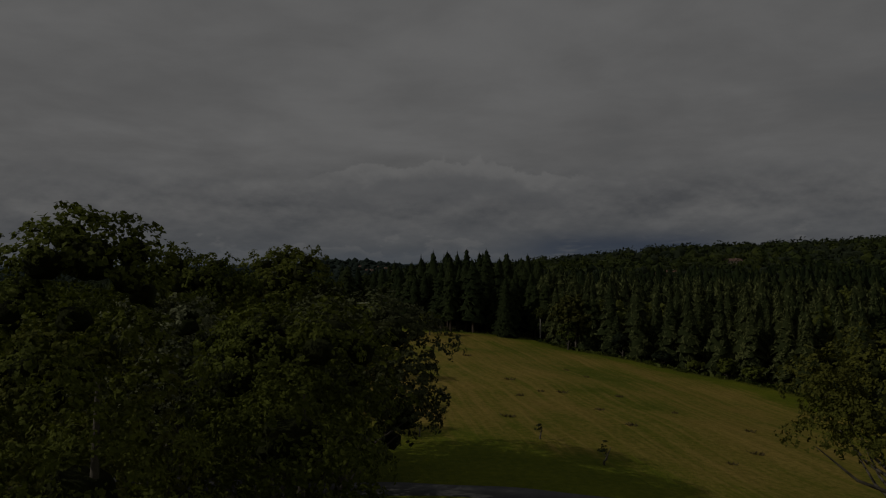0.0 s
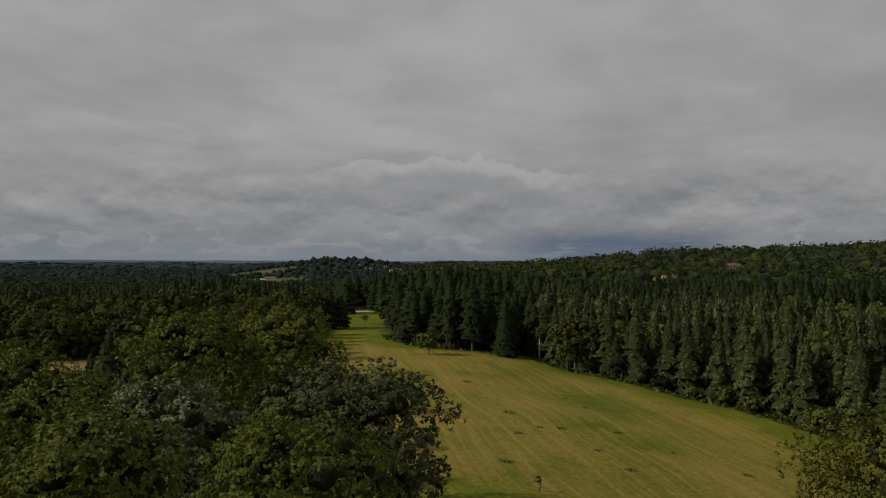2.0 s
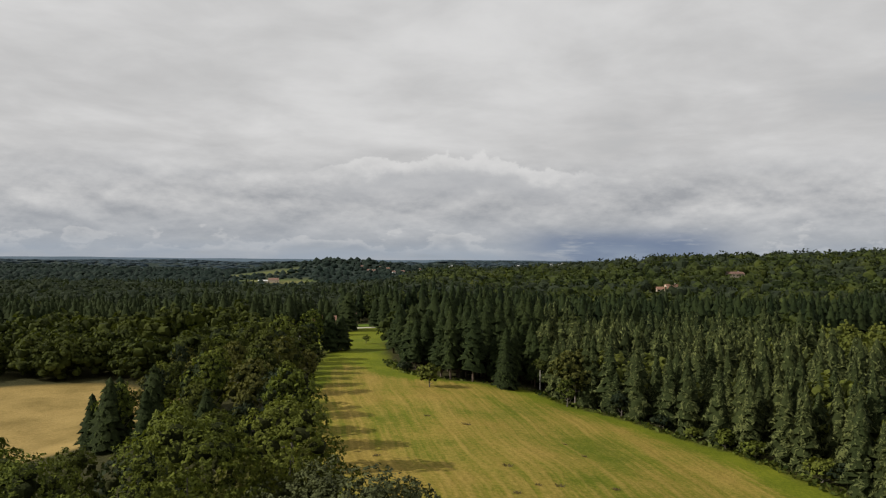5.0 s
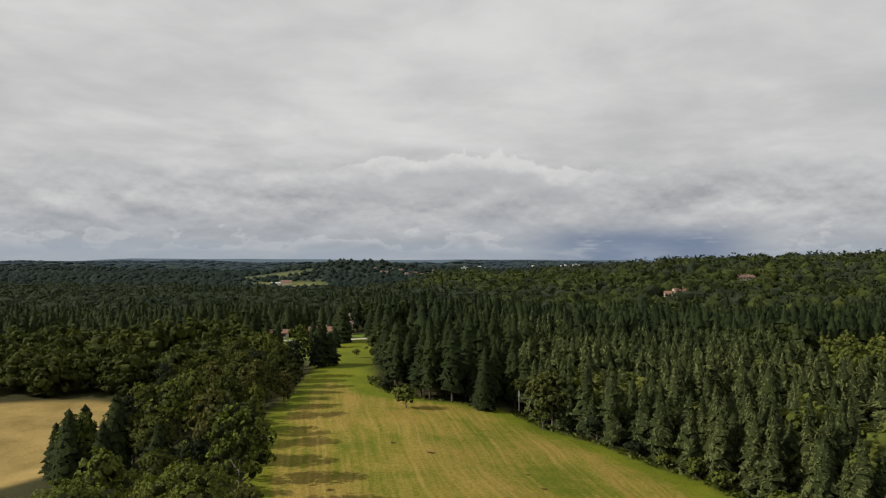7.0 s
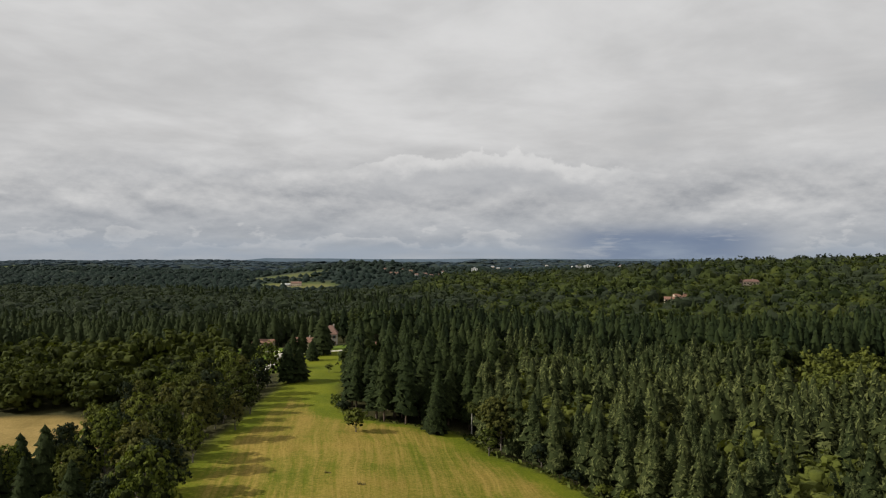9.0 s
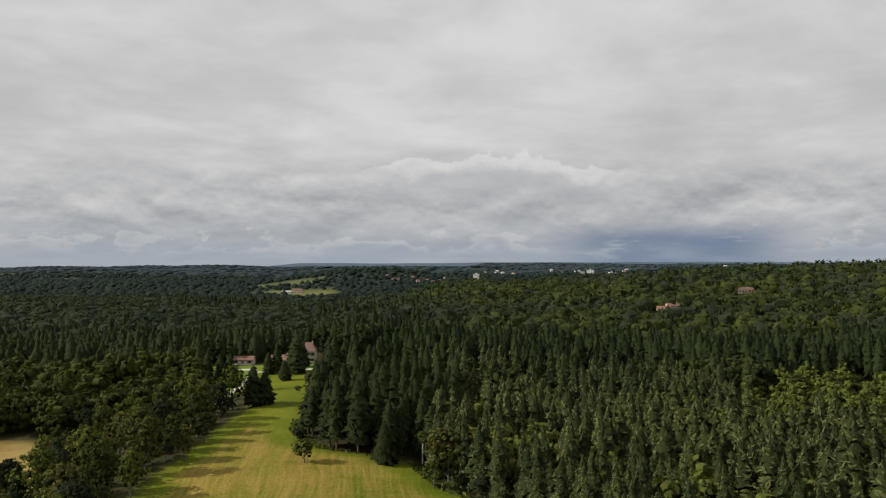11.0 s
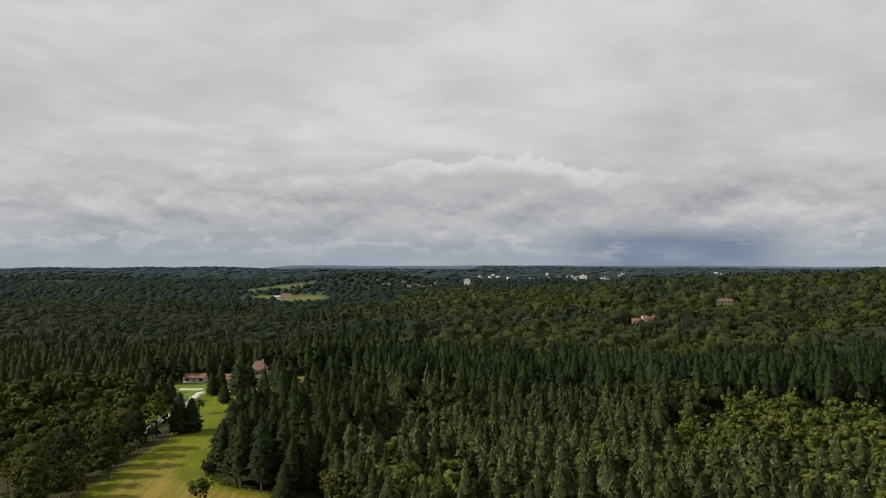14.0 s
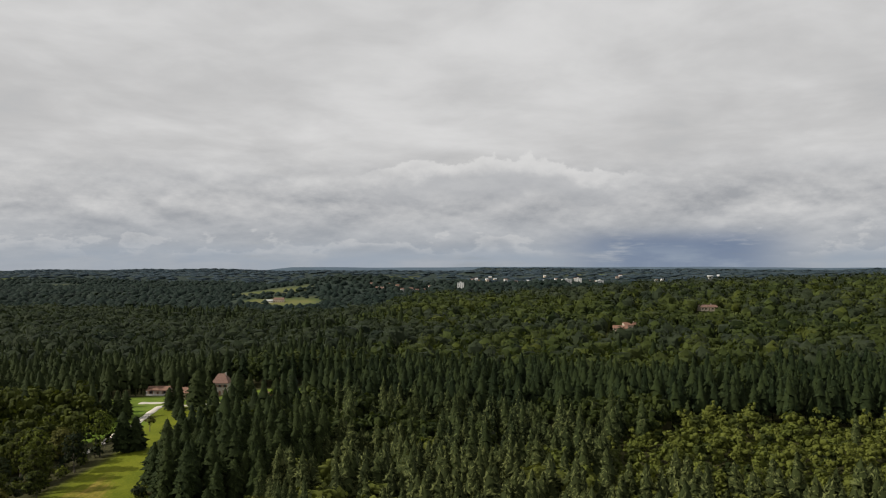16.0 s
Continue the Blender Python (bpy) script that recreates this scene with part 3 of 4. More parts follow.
def clump_mesh(sub, seed, rough=0.22, squash=0.8):
    """A knobbly dome for a far tree's crown, of unit radius."""
    bm = bmesh.new()
    bmesh.ops.create_icosphere(bm, subdivisions=sub, radius=1.0)
    rnd = random.Random(seed)
    off = Vector((rnd.uniform(0, 99), rnd.uniform(0, 99), 0))
    for v in bm.verts:
        k = 1 + rough * noise.noise(v.co * 2.3 + off) * 2
        v.co = Vector((v.co.x * k, v.co.y * k, v.co.z * k * squash))
    low = [v for v in bm.verts if v.co.z < -0.45]
    bmesh.ops.delete(bm, geom=low, context="VERTS")
    bm.verts.index_update()
    bm.normal_update()
    out = np.array([v.co[:] for v in bm.verts]), np.array([[v.index for v in f.verts] for f in bm.faces]), np.array([v.normal[:] for v in bm.verts])
    bm.free()
    return out


def strew(name, shapes, spots, mat, label, category="wood"):
    """Joins many far trees into one object. spots: x, y, foot z, height scale, width scale, turn."""
    vs, fs, ns, deep, n = [], [], [], [], 0
    pick = rng.integers(0, len(shapes), len(spots))
    for k, (v, f, nv, *inner) in enumerate(shapes):
        s = spots[pick == k]
        if not len(s):
            continue
        c, q = np.cos(s[:, 5])[:, None], np.sin(s[:, 5])[:, None]

        def turned(p):
            return p[None, :, 0] * c - p[None, :, 1] * q, p[None, :, 0] * q + p[None, :, 1] * c
        x, y = turned(v)
        vs.append(np.stack([x * s[:, 4:5] + s[:, 0:1], y * s[:, 4:5] + s[:, 1:2], v[None, :, 2] * s[:, 3:4] + s[:, 2:3]], -1).reshape(-1, 3))
        x, y = turned(nv)
        ns.append(np.stack([x, y, np.broadcast_to(nv[None, :, 2], x.shape)], -1).reshape(-1, 3))
        fs.append((f[None] + (np.arange(len(s)) * len(v))[:, None, None]).reshape(-1, f.shape[1]) + n)
        deep.append(np.tile(inner[0] if inner else np.zeros(len(f), bool), len(s)))
        n += len(s) * len(v)
    # second material: shade painted on the inner boughs
    me = mesh_from(name, np.concatenate(vs), np.concatenate(fs), (mat, NEEDLE_SHADE_GREY if mat is NEEDLE_GREY else NEEDLE_SHADE), True, np.concatenate(ns))
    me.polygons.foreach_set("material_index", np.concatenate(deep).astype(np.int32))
    return tagged(new(name, me), label, category, kind="stuff")


def scatter(x0, x1, y0, y1, pitch, keep, jitter=0.42):
    """Jittered grid points for which keep(x, y) holds."""
    xs, ys = np.meshgrid(np.arange(x0, x1, pitch), np.arange(y0, y1, pitch))
    xs = xs.ravel() + rng.uniform(-jitter, jitter, xs.size) * pitch
    ys = ys.ravel() + rng.uniform(-jitter, jitter, ys.size) * pitch
    k = keep(xs, ys)
    return xs[k], ys[k]


def in_view(x, y, margin=0.12):
    """Inside the fan that the walk looks over, with room to both sides."""
    lo = -8 - (np.maximum(y, 0) + 30) * (0.70 + margin)
    hi = 92 + (np.maximum(y, 0) + 30) * (0.56 + margin)
    return (x > lo) & (x < hi)


def spots_of(x, y, h, w):
    return np.stack([x, y, height(x, y), h, w, rng.uniform(0, 6.28, len(x))], 1)

# ---- woods: where each kind stands ----
def wild(x, y, scale, seed=0.0):
    """Cheap smooth variation in 0..1 over the land."""
    return 0.5 + 0.25 * (np.sin(x / scale + seed) * np.cos(y / scale * 1.3 + seed * 2) + np.sin((x + y) / scale * 0.7 + seed * 3))


def young_stand(x, y):
    """Young broadleaves past the grey-green conifers."""
    return (x > 122 + 0.10 * (y - 250)) & (y > 226) & (y < 336) & (y < 262 + (x - 110) * 1.2)


def belt_back(x):
    return 436 + 0.10 * x + 18 * np.sin(x / 37)


def spruce_belt(x, y):
    return (y > 334) & (y < belt_back(x)) & (x > -230) & ~young_stand(x, y)


def clear_of(x, y):
    return open_land(x, y) < 0.3


def in_sightline(x, y):
    """Strips kept free of trees towards the camera, so that the two houses in the valley wood show in its view."""
    inside = np.zeros(np.shape(x), bool)
    for hx, hy, wide, deep in ((195, 678, 11, 11), (293, 768, 12, 18)):
        away = math.hypot(hx - 30, hy)
        u, v = (hx - 30) / away, hy / away
        ahead = -(x - hx) * u - (y - hy) * v
        inside |= (ahead > -8) & (ahead < deep) & (np.abs((x - hx) * v - (y - hy) * u) < wide)
    return inside


def drive_line(n=60):
    """Middle of the gravel drive to the country house."""
    way = [(-56, 258), (-58.5, 277), (-61.4, 296), (-60.7, 312), (-63.5, 328), (-66, 346), (-60, 345), (-49, 344.5), (-39, 346), (-31, 352), (-22, 362)]
    t = np.linspace(0, len(way) - 1, n)
    return np.interp(t, range(len(way)), [p[0] for p in way]), np.interp(t, range(len(way)), [p[1] for p in way])


def off_drive(x, y, gap=4.0):
    dx, dy = drive_line()
    return np.min(np.hypot(np.asarray(x)[:, None] - dx, np.asarray(y)[:, None] - dy), axis=1) > gap


NEAR_TOP = 262


def near_wood(x, y):
    return (x > field_edges(y)[1] + 2.2) & (y > 40) & clear_of(x, y) & (x < 62 + 0.75 * y)


def spread(kinds, places):
    """Plants the first trees of each kind where they are and copies of them at the rest."""
    for i, m in enumerate(places):
        src = kinds[i % len(kinds)]
        if i < len(kinds):
            src.matrix_world = m
        else:
            copy_thing(src, m)


def build_woods():
    # conifers along the field, each a tree of its own
    dark = [tree_thing("conifer", *conifer(21, 4.2, 12, 6, s, 0.20, 560, 0.34, 0.66, 0.36, 0.54, 0.35), BARK_RED, NEEDLE_SPRUCE, "tall dark green spruce with bare lower trunk by the field", "tree", "dark spruces by the field") for s in (1, 2, 3, 7)]
    grey = [tree_thing("conifer", *conifer(18, 3.5, 10, 5, s, 0.0, 700, 0.24, 0.72, 0.45, 0.54, 1.1), BARK_RED, NEEDLE_GREY, "grey-green conifer branched to the ground beside the field", "tree", "grey-green conifers by the field") for s in (4, 5, 6, 8)]
    x, y = scatter(-26, 260, 46, NEAR_TOP, 4.9, lambda a, b: near_wood(a, b) & ~young_stand(a, b), 0.5)
    order = np.argsort((x - field_edges(y)[1]) + 0.25 * np.abs(y - 170))
    x, y = x[order], y[order]
    is_dark = ((x < 28) & (y > 186)) | ((x < 34) & (y > 226))
    between = ~is_dark & (x - field_edges(y)[1] > 14) & (wild(x, y, 13, 2.5) + rng.uniform(-0.3, 0.3, len(x)) > 0.74)
    rest = np.zeros(len(x), bool)
    for kinds, mask, tall in ((dark, is_dark, 1.03), (grey, ~is_dark & ~between, 0.94)):
        index = np.nonzero(mask)[0]
        rest[index[170:]] = True
        places = []
        for i in index[:170]:
            s = rng.uniform(0.62, 1.08)
            places.append(planted(x[i], y[i], rng.uniform(0, 6.28), s * tall * float(np.interp(x[i], [-18, 0, 15], [0.78, 0.98, 1.05])), (0.45 + 0.55 * s) * rng.uniform(0.85, 1.15)))
        spread(kinds, places)
    low_dark = [whole(conifer(19, 4.1, 6, 4, s, 0.26, 72, 0.32, 0.68, 0.36, 0.98, 0.4)) for s in (11, 12, 13, 17)]
    low_grey = [whole(conifer(17.5, 3.5, 6, 4, s, 0.22, 190, 0.24, 0.74, 0.45, 0.80, 1.1)) for s in (14, 15, 16, 18)]
    mid_leaf = [lump_tree(12, 4.6, 4, s, 130, 1.1, 0.02) for s in (21, 22, 23, 24)]
    for k, shapes, mat, what in ((rest & is_dark, low_dark, NEEDLE_SPRUCE, "dark spruces standing close behind the field"), (rest & ~is_dark, low_grey, NEEDLE_GREY, "dense stand of grey-green conifers"), (between, mid_leaf, LEAF_YOUNG, "green broadleaves growing between the conifers")):
        n = int(k.sum())
        if n:
            s = rng.uniform(0.60, 1.16, n)
            strew("conifer_stand", shapes, spots_of(x[k], y[k], s, (0.55 + 0.5 * s) * rng.uniform(0.9, 1.2, n)), mat, what)
    # the wood behind, mixed: grey-green conifers, broadleaves between, the spruce belt
    x, y = scatter(-330, 420, NEAR_TOP, 470, 7.0, lambda a, b: in_view(a, b) & clear_of(a, b) & (a > np.where(b < 400, -34, -60)), 0.5)
    mixv = wild(x, y, 19, 1.0) + rng.uniform(-0.28, 0.28, len(x))
    young, belt = young_stand(x, y), spruce_belt(x, y)
    leafy = ~young & ((~belt & (mixv > 0.58)) | (belt & (mixv > 0.95)) | (y > belt_back(x) - 8))
    s = rng.uniform(0.70, 1.18, len(x))
    con = ~young & ~leafy
    dark_k = con & (belt | (x < 16))
    strew("spruce_belt", low_dark, spots_of(x[dark_k], y[dark_k], s[dark_k] * 1.06, 0.5 + 0.5 * s[dark_k]), NEEDLE_BELT, "belt of tall dark spruces across the wood")
    dark_k = con & ~dark_k
    strew("conifer_wood", low_grey, spots_of(x[dark_k], y[dark_k], s[dark_k], 0.5 + 0.5 * s[dark_k]), NEEDLE_GREY, "grey-green conifers in the mixed wood")
    strew("mixed_wood", mid_leaf, spots_of(x[leafy], y[leafy], s[leafy] * 1.15, s[leafy] * 1.05), LEAF_WOOD, "rounded green broadleaves in the mixed wood", "wood")
    x, y = scatter(100, 420, 222, 345, 5.6, lambda a, b: young_stand(a, b) & clear_of(a, b) & in_view(a, b), 0.5)
    s = 0.36 + 0.66 * rng.random(len(x)) ** 1.4
    slim = [lump_tree(12, 2.7, 3, i, 90, 0.85, 0.02) for i in (25, 26, 27)]
    pick = rng.random(len(x)) + 0.35 * (wild(x, y, 17, 6.0) - 0.5)
    for k, shapes, mat, what in ((pick < 0.46, slim, LEAF_YOUNG, "slim young yellow-green broadleaves in a light stand"), ((pick >= 0.46) & (pick < 0.82), mid_leaf, LEAF_YOUNG, "low rounded yellow-green broadleaves in a light stand"),
                                 ((pick >= 0.82) & (pick < 1.03), mid_leaf, LEAF_WOOD, "dark green bushes between the young trees"), (pick >= 1.03, low_grey, NEEDLE_GREY, "single grey-green conifers between the young trees")):
        tall = np.where(pick[k] < 0.46, 1.15, 0.9)
        strew("young_wood", shapes, spots_of(x[k], y[k], s[k] * tall, 0.42 + s[k] * 0.5), mat, what, "wood")
    # beyond the meadow and round the country house
    x, y = scatter(-420, -30, 60, 475, 7.8, lambda a, b: in_view(a, b, 0.2) & clear_of(a, b) & (a < field_edges(b)[0] - 19) & ((b > 247) | (a < -158)) & off_drive(a, b, 5) & ~((b > 325) & (b < 372) & (a > -84)) & ((a < -62) | (b > 405)) & ~((a > -92) & (b > 330) & (b < 385)), 0.5)
    v = wild(x, y, 41, 4.0) + rng.uniform(-0.2, 0.2, len(x)) + 0.45 * step(y, 320, 280) - 0.30 * step(y, 310, 350)
    s = rng.uniform(0.75, 1.2, len(x))
    k = v > 0.60
    front = k & (y < 276) & (x > -215)
    edge_leaf = [broadleaf(15, 5.6, 380, 0.92, 260 + i, 0.0, 7, per=6, core=0.6)[1][:3] for i in (0, 1, 2)]
    strew("broadleaf_wood", edge_leaf, spots_of(x[front], y[front], s[front], s[front]) - np.array((0, 0, 1.6, 0, 0, 0)), LEAF_EDGE, "rounded broadleaves along the back of the straw meadow")
    k = k & ~front
    strew("broadleaf_wood", mid_leaf, spots_of(x[k], y[k], s[k] * 1.35, s[k] * 1.25), LEAF_EDGE, "dark rounded broadleaves behind the straw meadow", "wood")
    k = k | front
    strew("spruce_wood", low_dark, spots_of(x[~k], y[~k], s[~k] * 0.98, s[~k] * 1.0), NEEDLE_BELT, "dark conifers behind the country house")
    # middle distance
    mid_card = [lump_tree(1.3, 1.2, 1, s, 20, 0.31, 0.0, 1, 2) for s in (41, 42, 43, 44, 45)]
    tiny = [whole(conifer(17, 3.8, 3, 4, s, 0.1, 14, 0.3, 0.66, 0.35, 1.2, 0.4)) for s in (51, 52)]
    x, y = scatter(-1000, 1000, 458, 1150, 10.2, lambda a, b: in_view(a, b) & clear_of(a, b) & ~in_sightline(a, b), 0.5)
    s = 0.62 + 0.75 * rng.random(len(x)) ** 1.8
    s = s * np.where(rng.random(len(x)) < 0.05, 1.2, 1.0)
    s = np.where((np.hypot(x - 191, y - 660) < 15) | (np.hypot(x - 287, y - 747) < 16), s * 0.62, s)
    ragged = rng.uniform(-0.15, 0.15, len(x))
    kind = wild(x, y, 95, 2.0) + ragged + 0.25 * step(x, -50, 150) + 0.2 * step(y, 520, 700) - 0.35 * step(y, 660, 560) * step(x, 40, -60)
    con = kind < 0.36
    # cloud shadow over the left of the valley, put into darker leaf colour
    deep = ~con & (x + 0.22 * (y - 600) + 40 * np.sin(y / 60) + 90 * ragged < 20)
    crest = ~con & (x > 150) & (y > 960 + 60 * ragged / 0.15)
    s = np.where(crest, s * 1.08, s)
    dim = ~con & ~deep & (crest | (wild(x, y, 38, 5.0) + 2.2 * ragged < 0.34))
    fresh = ~con & ~deep & ~dim & (rng.random(len(x)) < 0.10)
    leafy = ~con & ~deep & ~dim & ~fresh
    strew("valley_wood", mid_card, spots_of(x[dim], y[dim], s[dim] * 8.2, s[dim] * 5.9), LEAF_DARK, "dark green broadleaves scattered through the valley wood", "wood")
    strew("valley_wood", mid_card, spots_of(x[fresh], y[fresh], s[fresh] * 8.0, s[fresh] * 5.9), LEAF_EDGE, "fresh green broadleaves scattered through the valley wood", "wood")
    strew("valley_wood", mid_card, spots_of(x[leafy], y[leafy], s[leafy] * 8.0, s[leafy] * 5.9), LEAF_WOOD, "green broadleaved wood over the valley slope", "wood")
    strew("valley_wood", mid_card, spots_of(x[deep], y[deep], s[deep] * 8.0, s[deep] * 5.9), LEAF_DARK, "broadleaved wood in the valley, leaves darkened to stand in for cloud shadow", "wood")
    strew("valley_conifers", tiny, spots_of(x[con], y[con], s[con] * 0.85, s[con]), NEEDLE_FAR, "dark conifers in the valley", "wood")
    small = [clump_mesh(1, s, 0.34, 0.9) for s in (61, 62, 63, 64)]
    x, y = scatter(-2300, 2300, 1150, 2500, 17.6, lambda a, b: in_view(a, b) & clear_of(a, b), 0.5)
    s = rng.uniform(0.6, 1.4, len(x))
    strew("hill_wood", small, spots_of(x, y, s * 7.6, s * 7.2), LEAF_FAR_HAZE, "distant wooded hills in dull green, tinted blue as by haze", "wood")
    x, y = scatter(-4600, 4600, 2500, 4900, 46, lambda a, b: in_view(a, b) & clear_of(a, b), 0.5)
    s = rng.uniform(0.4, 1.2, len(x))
    strew("horizon_wood", small, spots_of(x, y, s * 5, s * 24), LEAF_HORIZON_HAZE, "woods on the hills along the horizon, tinted blue as by haze", "wood")


build_woods()

# ---- single trees near the walk ----
def one_tree(x, y, h, r, leaves, size, leaf, base, label, seed, lobes=20, bark=None, name="broadleaf_tree", group="", branches=9):
    t = tree_thing(name, *broadleaf(h, r, leaves, size, seed, base, lobes, branches=branches), bark or BARK, leaf, label, "bush" if name == "bush" else "tree", group)
    t.matrix_world = planted(x, y)
    return t


def build_near_trees():
    oak = "broad green oak with dense leaves beside the field"
    # x, y, height, radius, leaves, leaf size, kind, lowest part of the crown, label
    rows = [
        (-6.4, 60.0, 15.8, 10.0, 24000, 0.27, LEAF_GREY, 0.02, "broad dark tree with greyish green leaves beside the field"),
        (-5.2, 36.0, 15.6, 6.4, 16000, 0.20, LEAF_OAK, 0.10, oak),
        (-8.1, 21.5, 18.6, 4.3, 13000, 0.16, LEAF_OAK, 0.10, "slender green tree with upright twigs"),
        (-12.8, 30.0, 15.0, 5.8, 15000, 0.19, LEAF_YELLOW, 0.10, "yellowish green broadleaved tree in the row"),
        (-15.5, 47.0, 16.0, 6.6, 14000, 0.22, LEAF_SILVER, 0.10, "silvery grey-green broadleaved tree in the row"),
        (-22.5, 49.0, 16.4, 6.6, 12000, 0.23, LEAF_OAK, 0.10, oak),
        (-31.0, 56.0, 17.4, 7.4, 12000, 0.25, LEAF_OAK, 0.10, oak),
        (-19.0, 62.0, 19.4, 7.4, 13000, 0.26, LEAF_OAK, 0.10, oak),
        (-12.0, 67.0, 19.8, 6.4, 12000, 0.26, LEAF_OAK, 0.10, oak),
        (-22.0, 36.0, 14.6, 6.2, 11000, 0.22, LEAF_YELLOW, 0.10, "yellowish green broadleaved tree in the row"),
        (-13.5, 21.0, 14.2, 4.8, 11000, 0.17, LEAF_OAK, 0.10, oak),
        (-9.0, 47.0, 13.6, 5.6, 10000, 0.22, LEAF_OAK, 0.08, oak),
        (33.5, 53.0, 16.2, 8.6, 15000, 0.24, LEAF_YELLOW, 0.24, "spreading pale green oak with open lower branches"),
    ]
    for i, (x, y, h, r, n, size, leaf, base, label) in enumerate(rows):
        one_tree(x, y, h, r, int(n * 1.15), size * 0.80, leaf, base, label, 100 + i, 44, group="trees beside the field", branches=12)


def build_tree_row():
    """The hedge-like row between the field and the meadow."""
    label = "rounded green broadleaved tree in the row along the field"
    kinds = [tree_thing("broadleaf_tree", *broadleaf(14, 5.4, 2000, 0.46, 200 + s, 0.08, 20, per=8, core=0.42), BARK, leaf, label, "tree", "tree row along the field")
             for s, leaf in enumerate((LEAF_OAK, LEAF_EDGE, LEAF_DARK, LEAF_BROWN, LEAF_EDGE))]
    row = [(-21.5, 113, 1.05), (-30, 104, .8), (-26, 127, .95), (-34, 137, 1.05), (-36, 151, .95), (-45, 146, 1.0), (-40, 163, 1.0), (-49, 160, .9), (-38, 177, 1.0),
           (-44, 187, 1.1), (-54, 180, .95), (-40, 198, 1.0), (-47, 206, 1.05), (-56, 200, 1.0), (-42, 218, 1.0), (-49, 228, 1.05), (-60, 220, 1.0), (-43, 238, 1.0), (-52, 247, 1.05), (-62, 240, .95),
           (-46, 258, 1.0), (-57, 264, 1.0), (-68, 258, 1.0), (-14, 92, .75), (-22, 84, .85), (-30, 88, .95), (-38, 80, 1.0), (-28, 72, 1.0), (-18, 76, .85), (-40, 66, 1.0), (-78, 280, 1.0), (-82, 300, .95),
           (-30, 118, .75), (-29, 140, .7), (-42, 130, .8), (-33, 160, .65), (-50, 140, .8), (-55, 168, .8), (-62, 192, .8), (-66, 210, .9), (-70, 232, .95), (-74, 250, 1.0), (-80, 262, 1.0), (-34, 190, .6), (-36, 208, .65), (-58, 135, .8), (-64, 150, .8), (-60, 158, .85), (-68, 172, .8), (-64, 180, .85), (-72, 192, .8), (-75, 207, .85), (-79, 224, .9), (-84, 240, .95)]
    spread(kinds, [planted(x, y, rng.uniform(0, 6.28), s * rng.uniform(0.88, 1.15), s * rng.uniform(0.80, 1.0)) for x, y, s in row])
    spruces = [tree_thing("conifer", *conifer(14, 4.0, 10, 8, 220 + s, 0.0, 700, 0.28, 0.70, 0.32, 0.36, 0.5), BARK_RED, NEEDLE_SPRUCE, "dark bushy spruce among the row of trees", "tree", "spruces in the tree row") for s in (0, 1)]
    places = [(-53, 139, 1.02), (-58, 132, 0.95), (-49, 146, .85), (-62, 139, .8), (-53, 166, .95), (-58, 188, .9), (-37, 120, .8), (-50, 128, .8), (-63, 147, .9), (-66, 142, .8)]
    spread(spruces, [planted(x, y, rng.uniform(0, 6.28), s, s * 1.05) for x, y, s in places])
    shrubs = [tree_thing("bush", *broadleaf(3.6, 2.4, 260, 0.5, 240 + s, 0.0, 4, branches=3, per=6), BARK, leaf, "low green bush under the trees of the row", "bush", "bushes under the tree row") for s, leaf in enumerate((LEAF_OAK, LEAF_YOUNG, LEAF_DARK))]
    spots = []
    for yy in np.arange(70, 262, 5.5):
        for off in (rng.uniform(2, 9), rng.uniform(10, 21)):
            xx = float(field_edges(yy)[0]) - off
            if on_meadow(xx, yy) < 0.2:
                spots.append((xx, yy + rng.uniform(-2, 2)))
    spread(shrubs, [planted(x, y, rng.uniform(0, 6.28), rng.uniform(0.6, 1.3)) for x, y in spots])


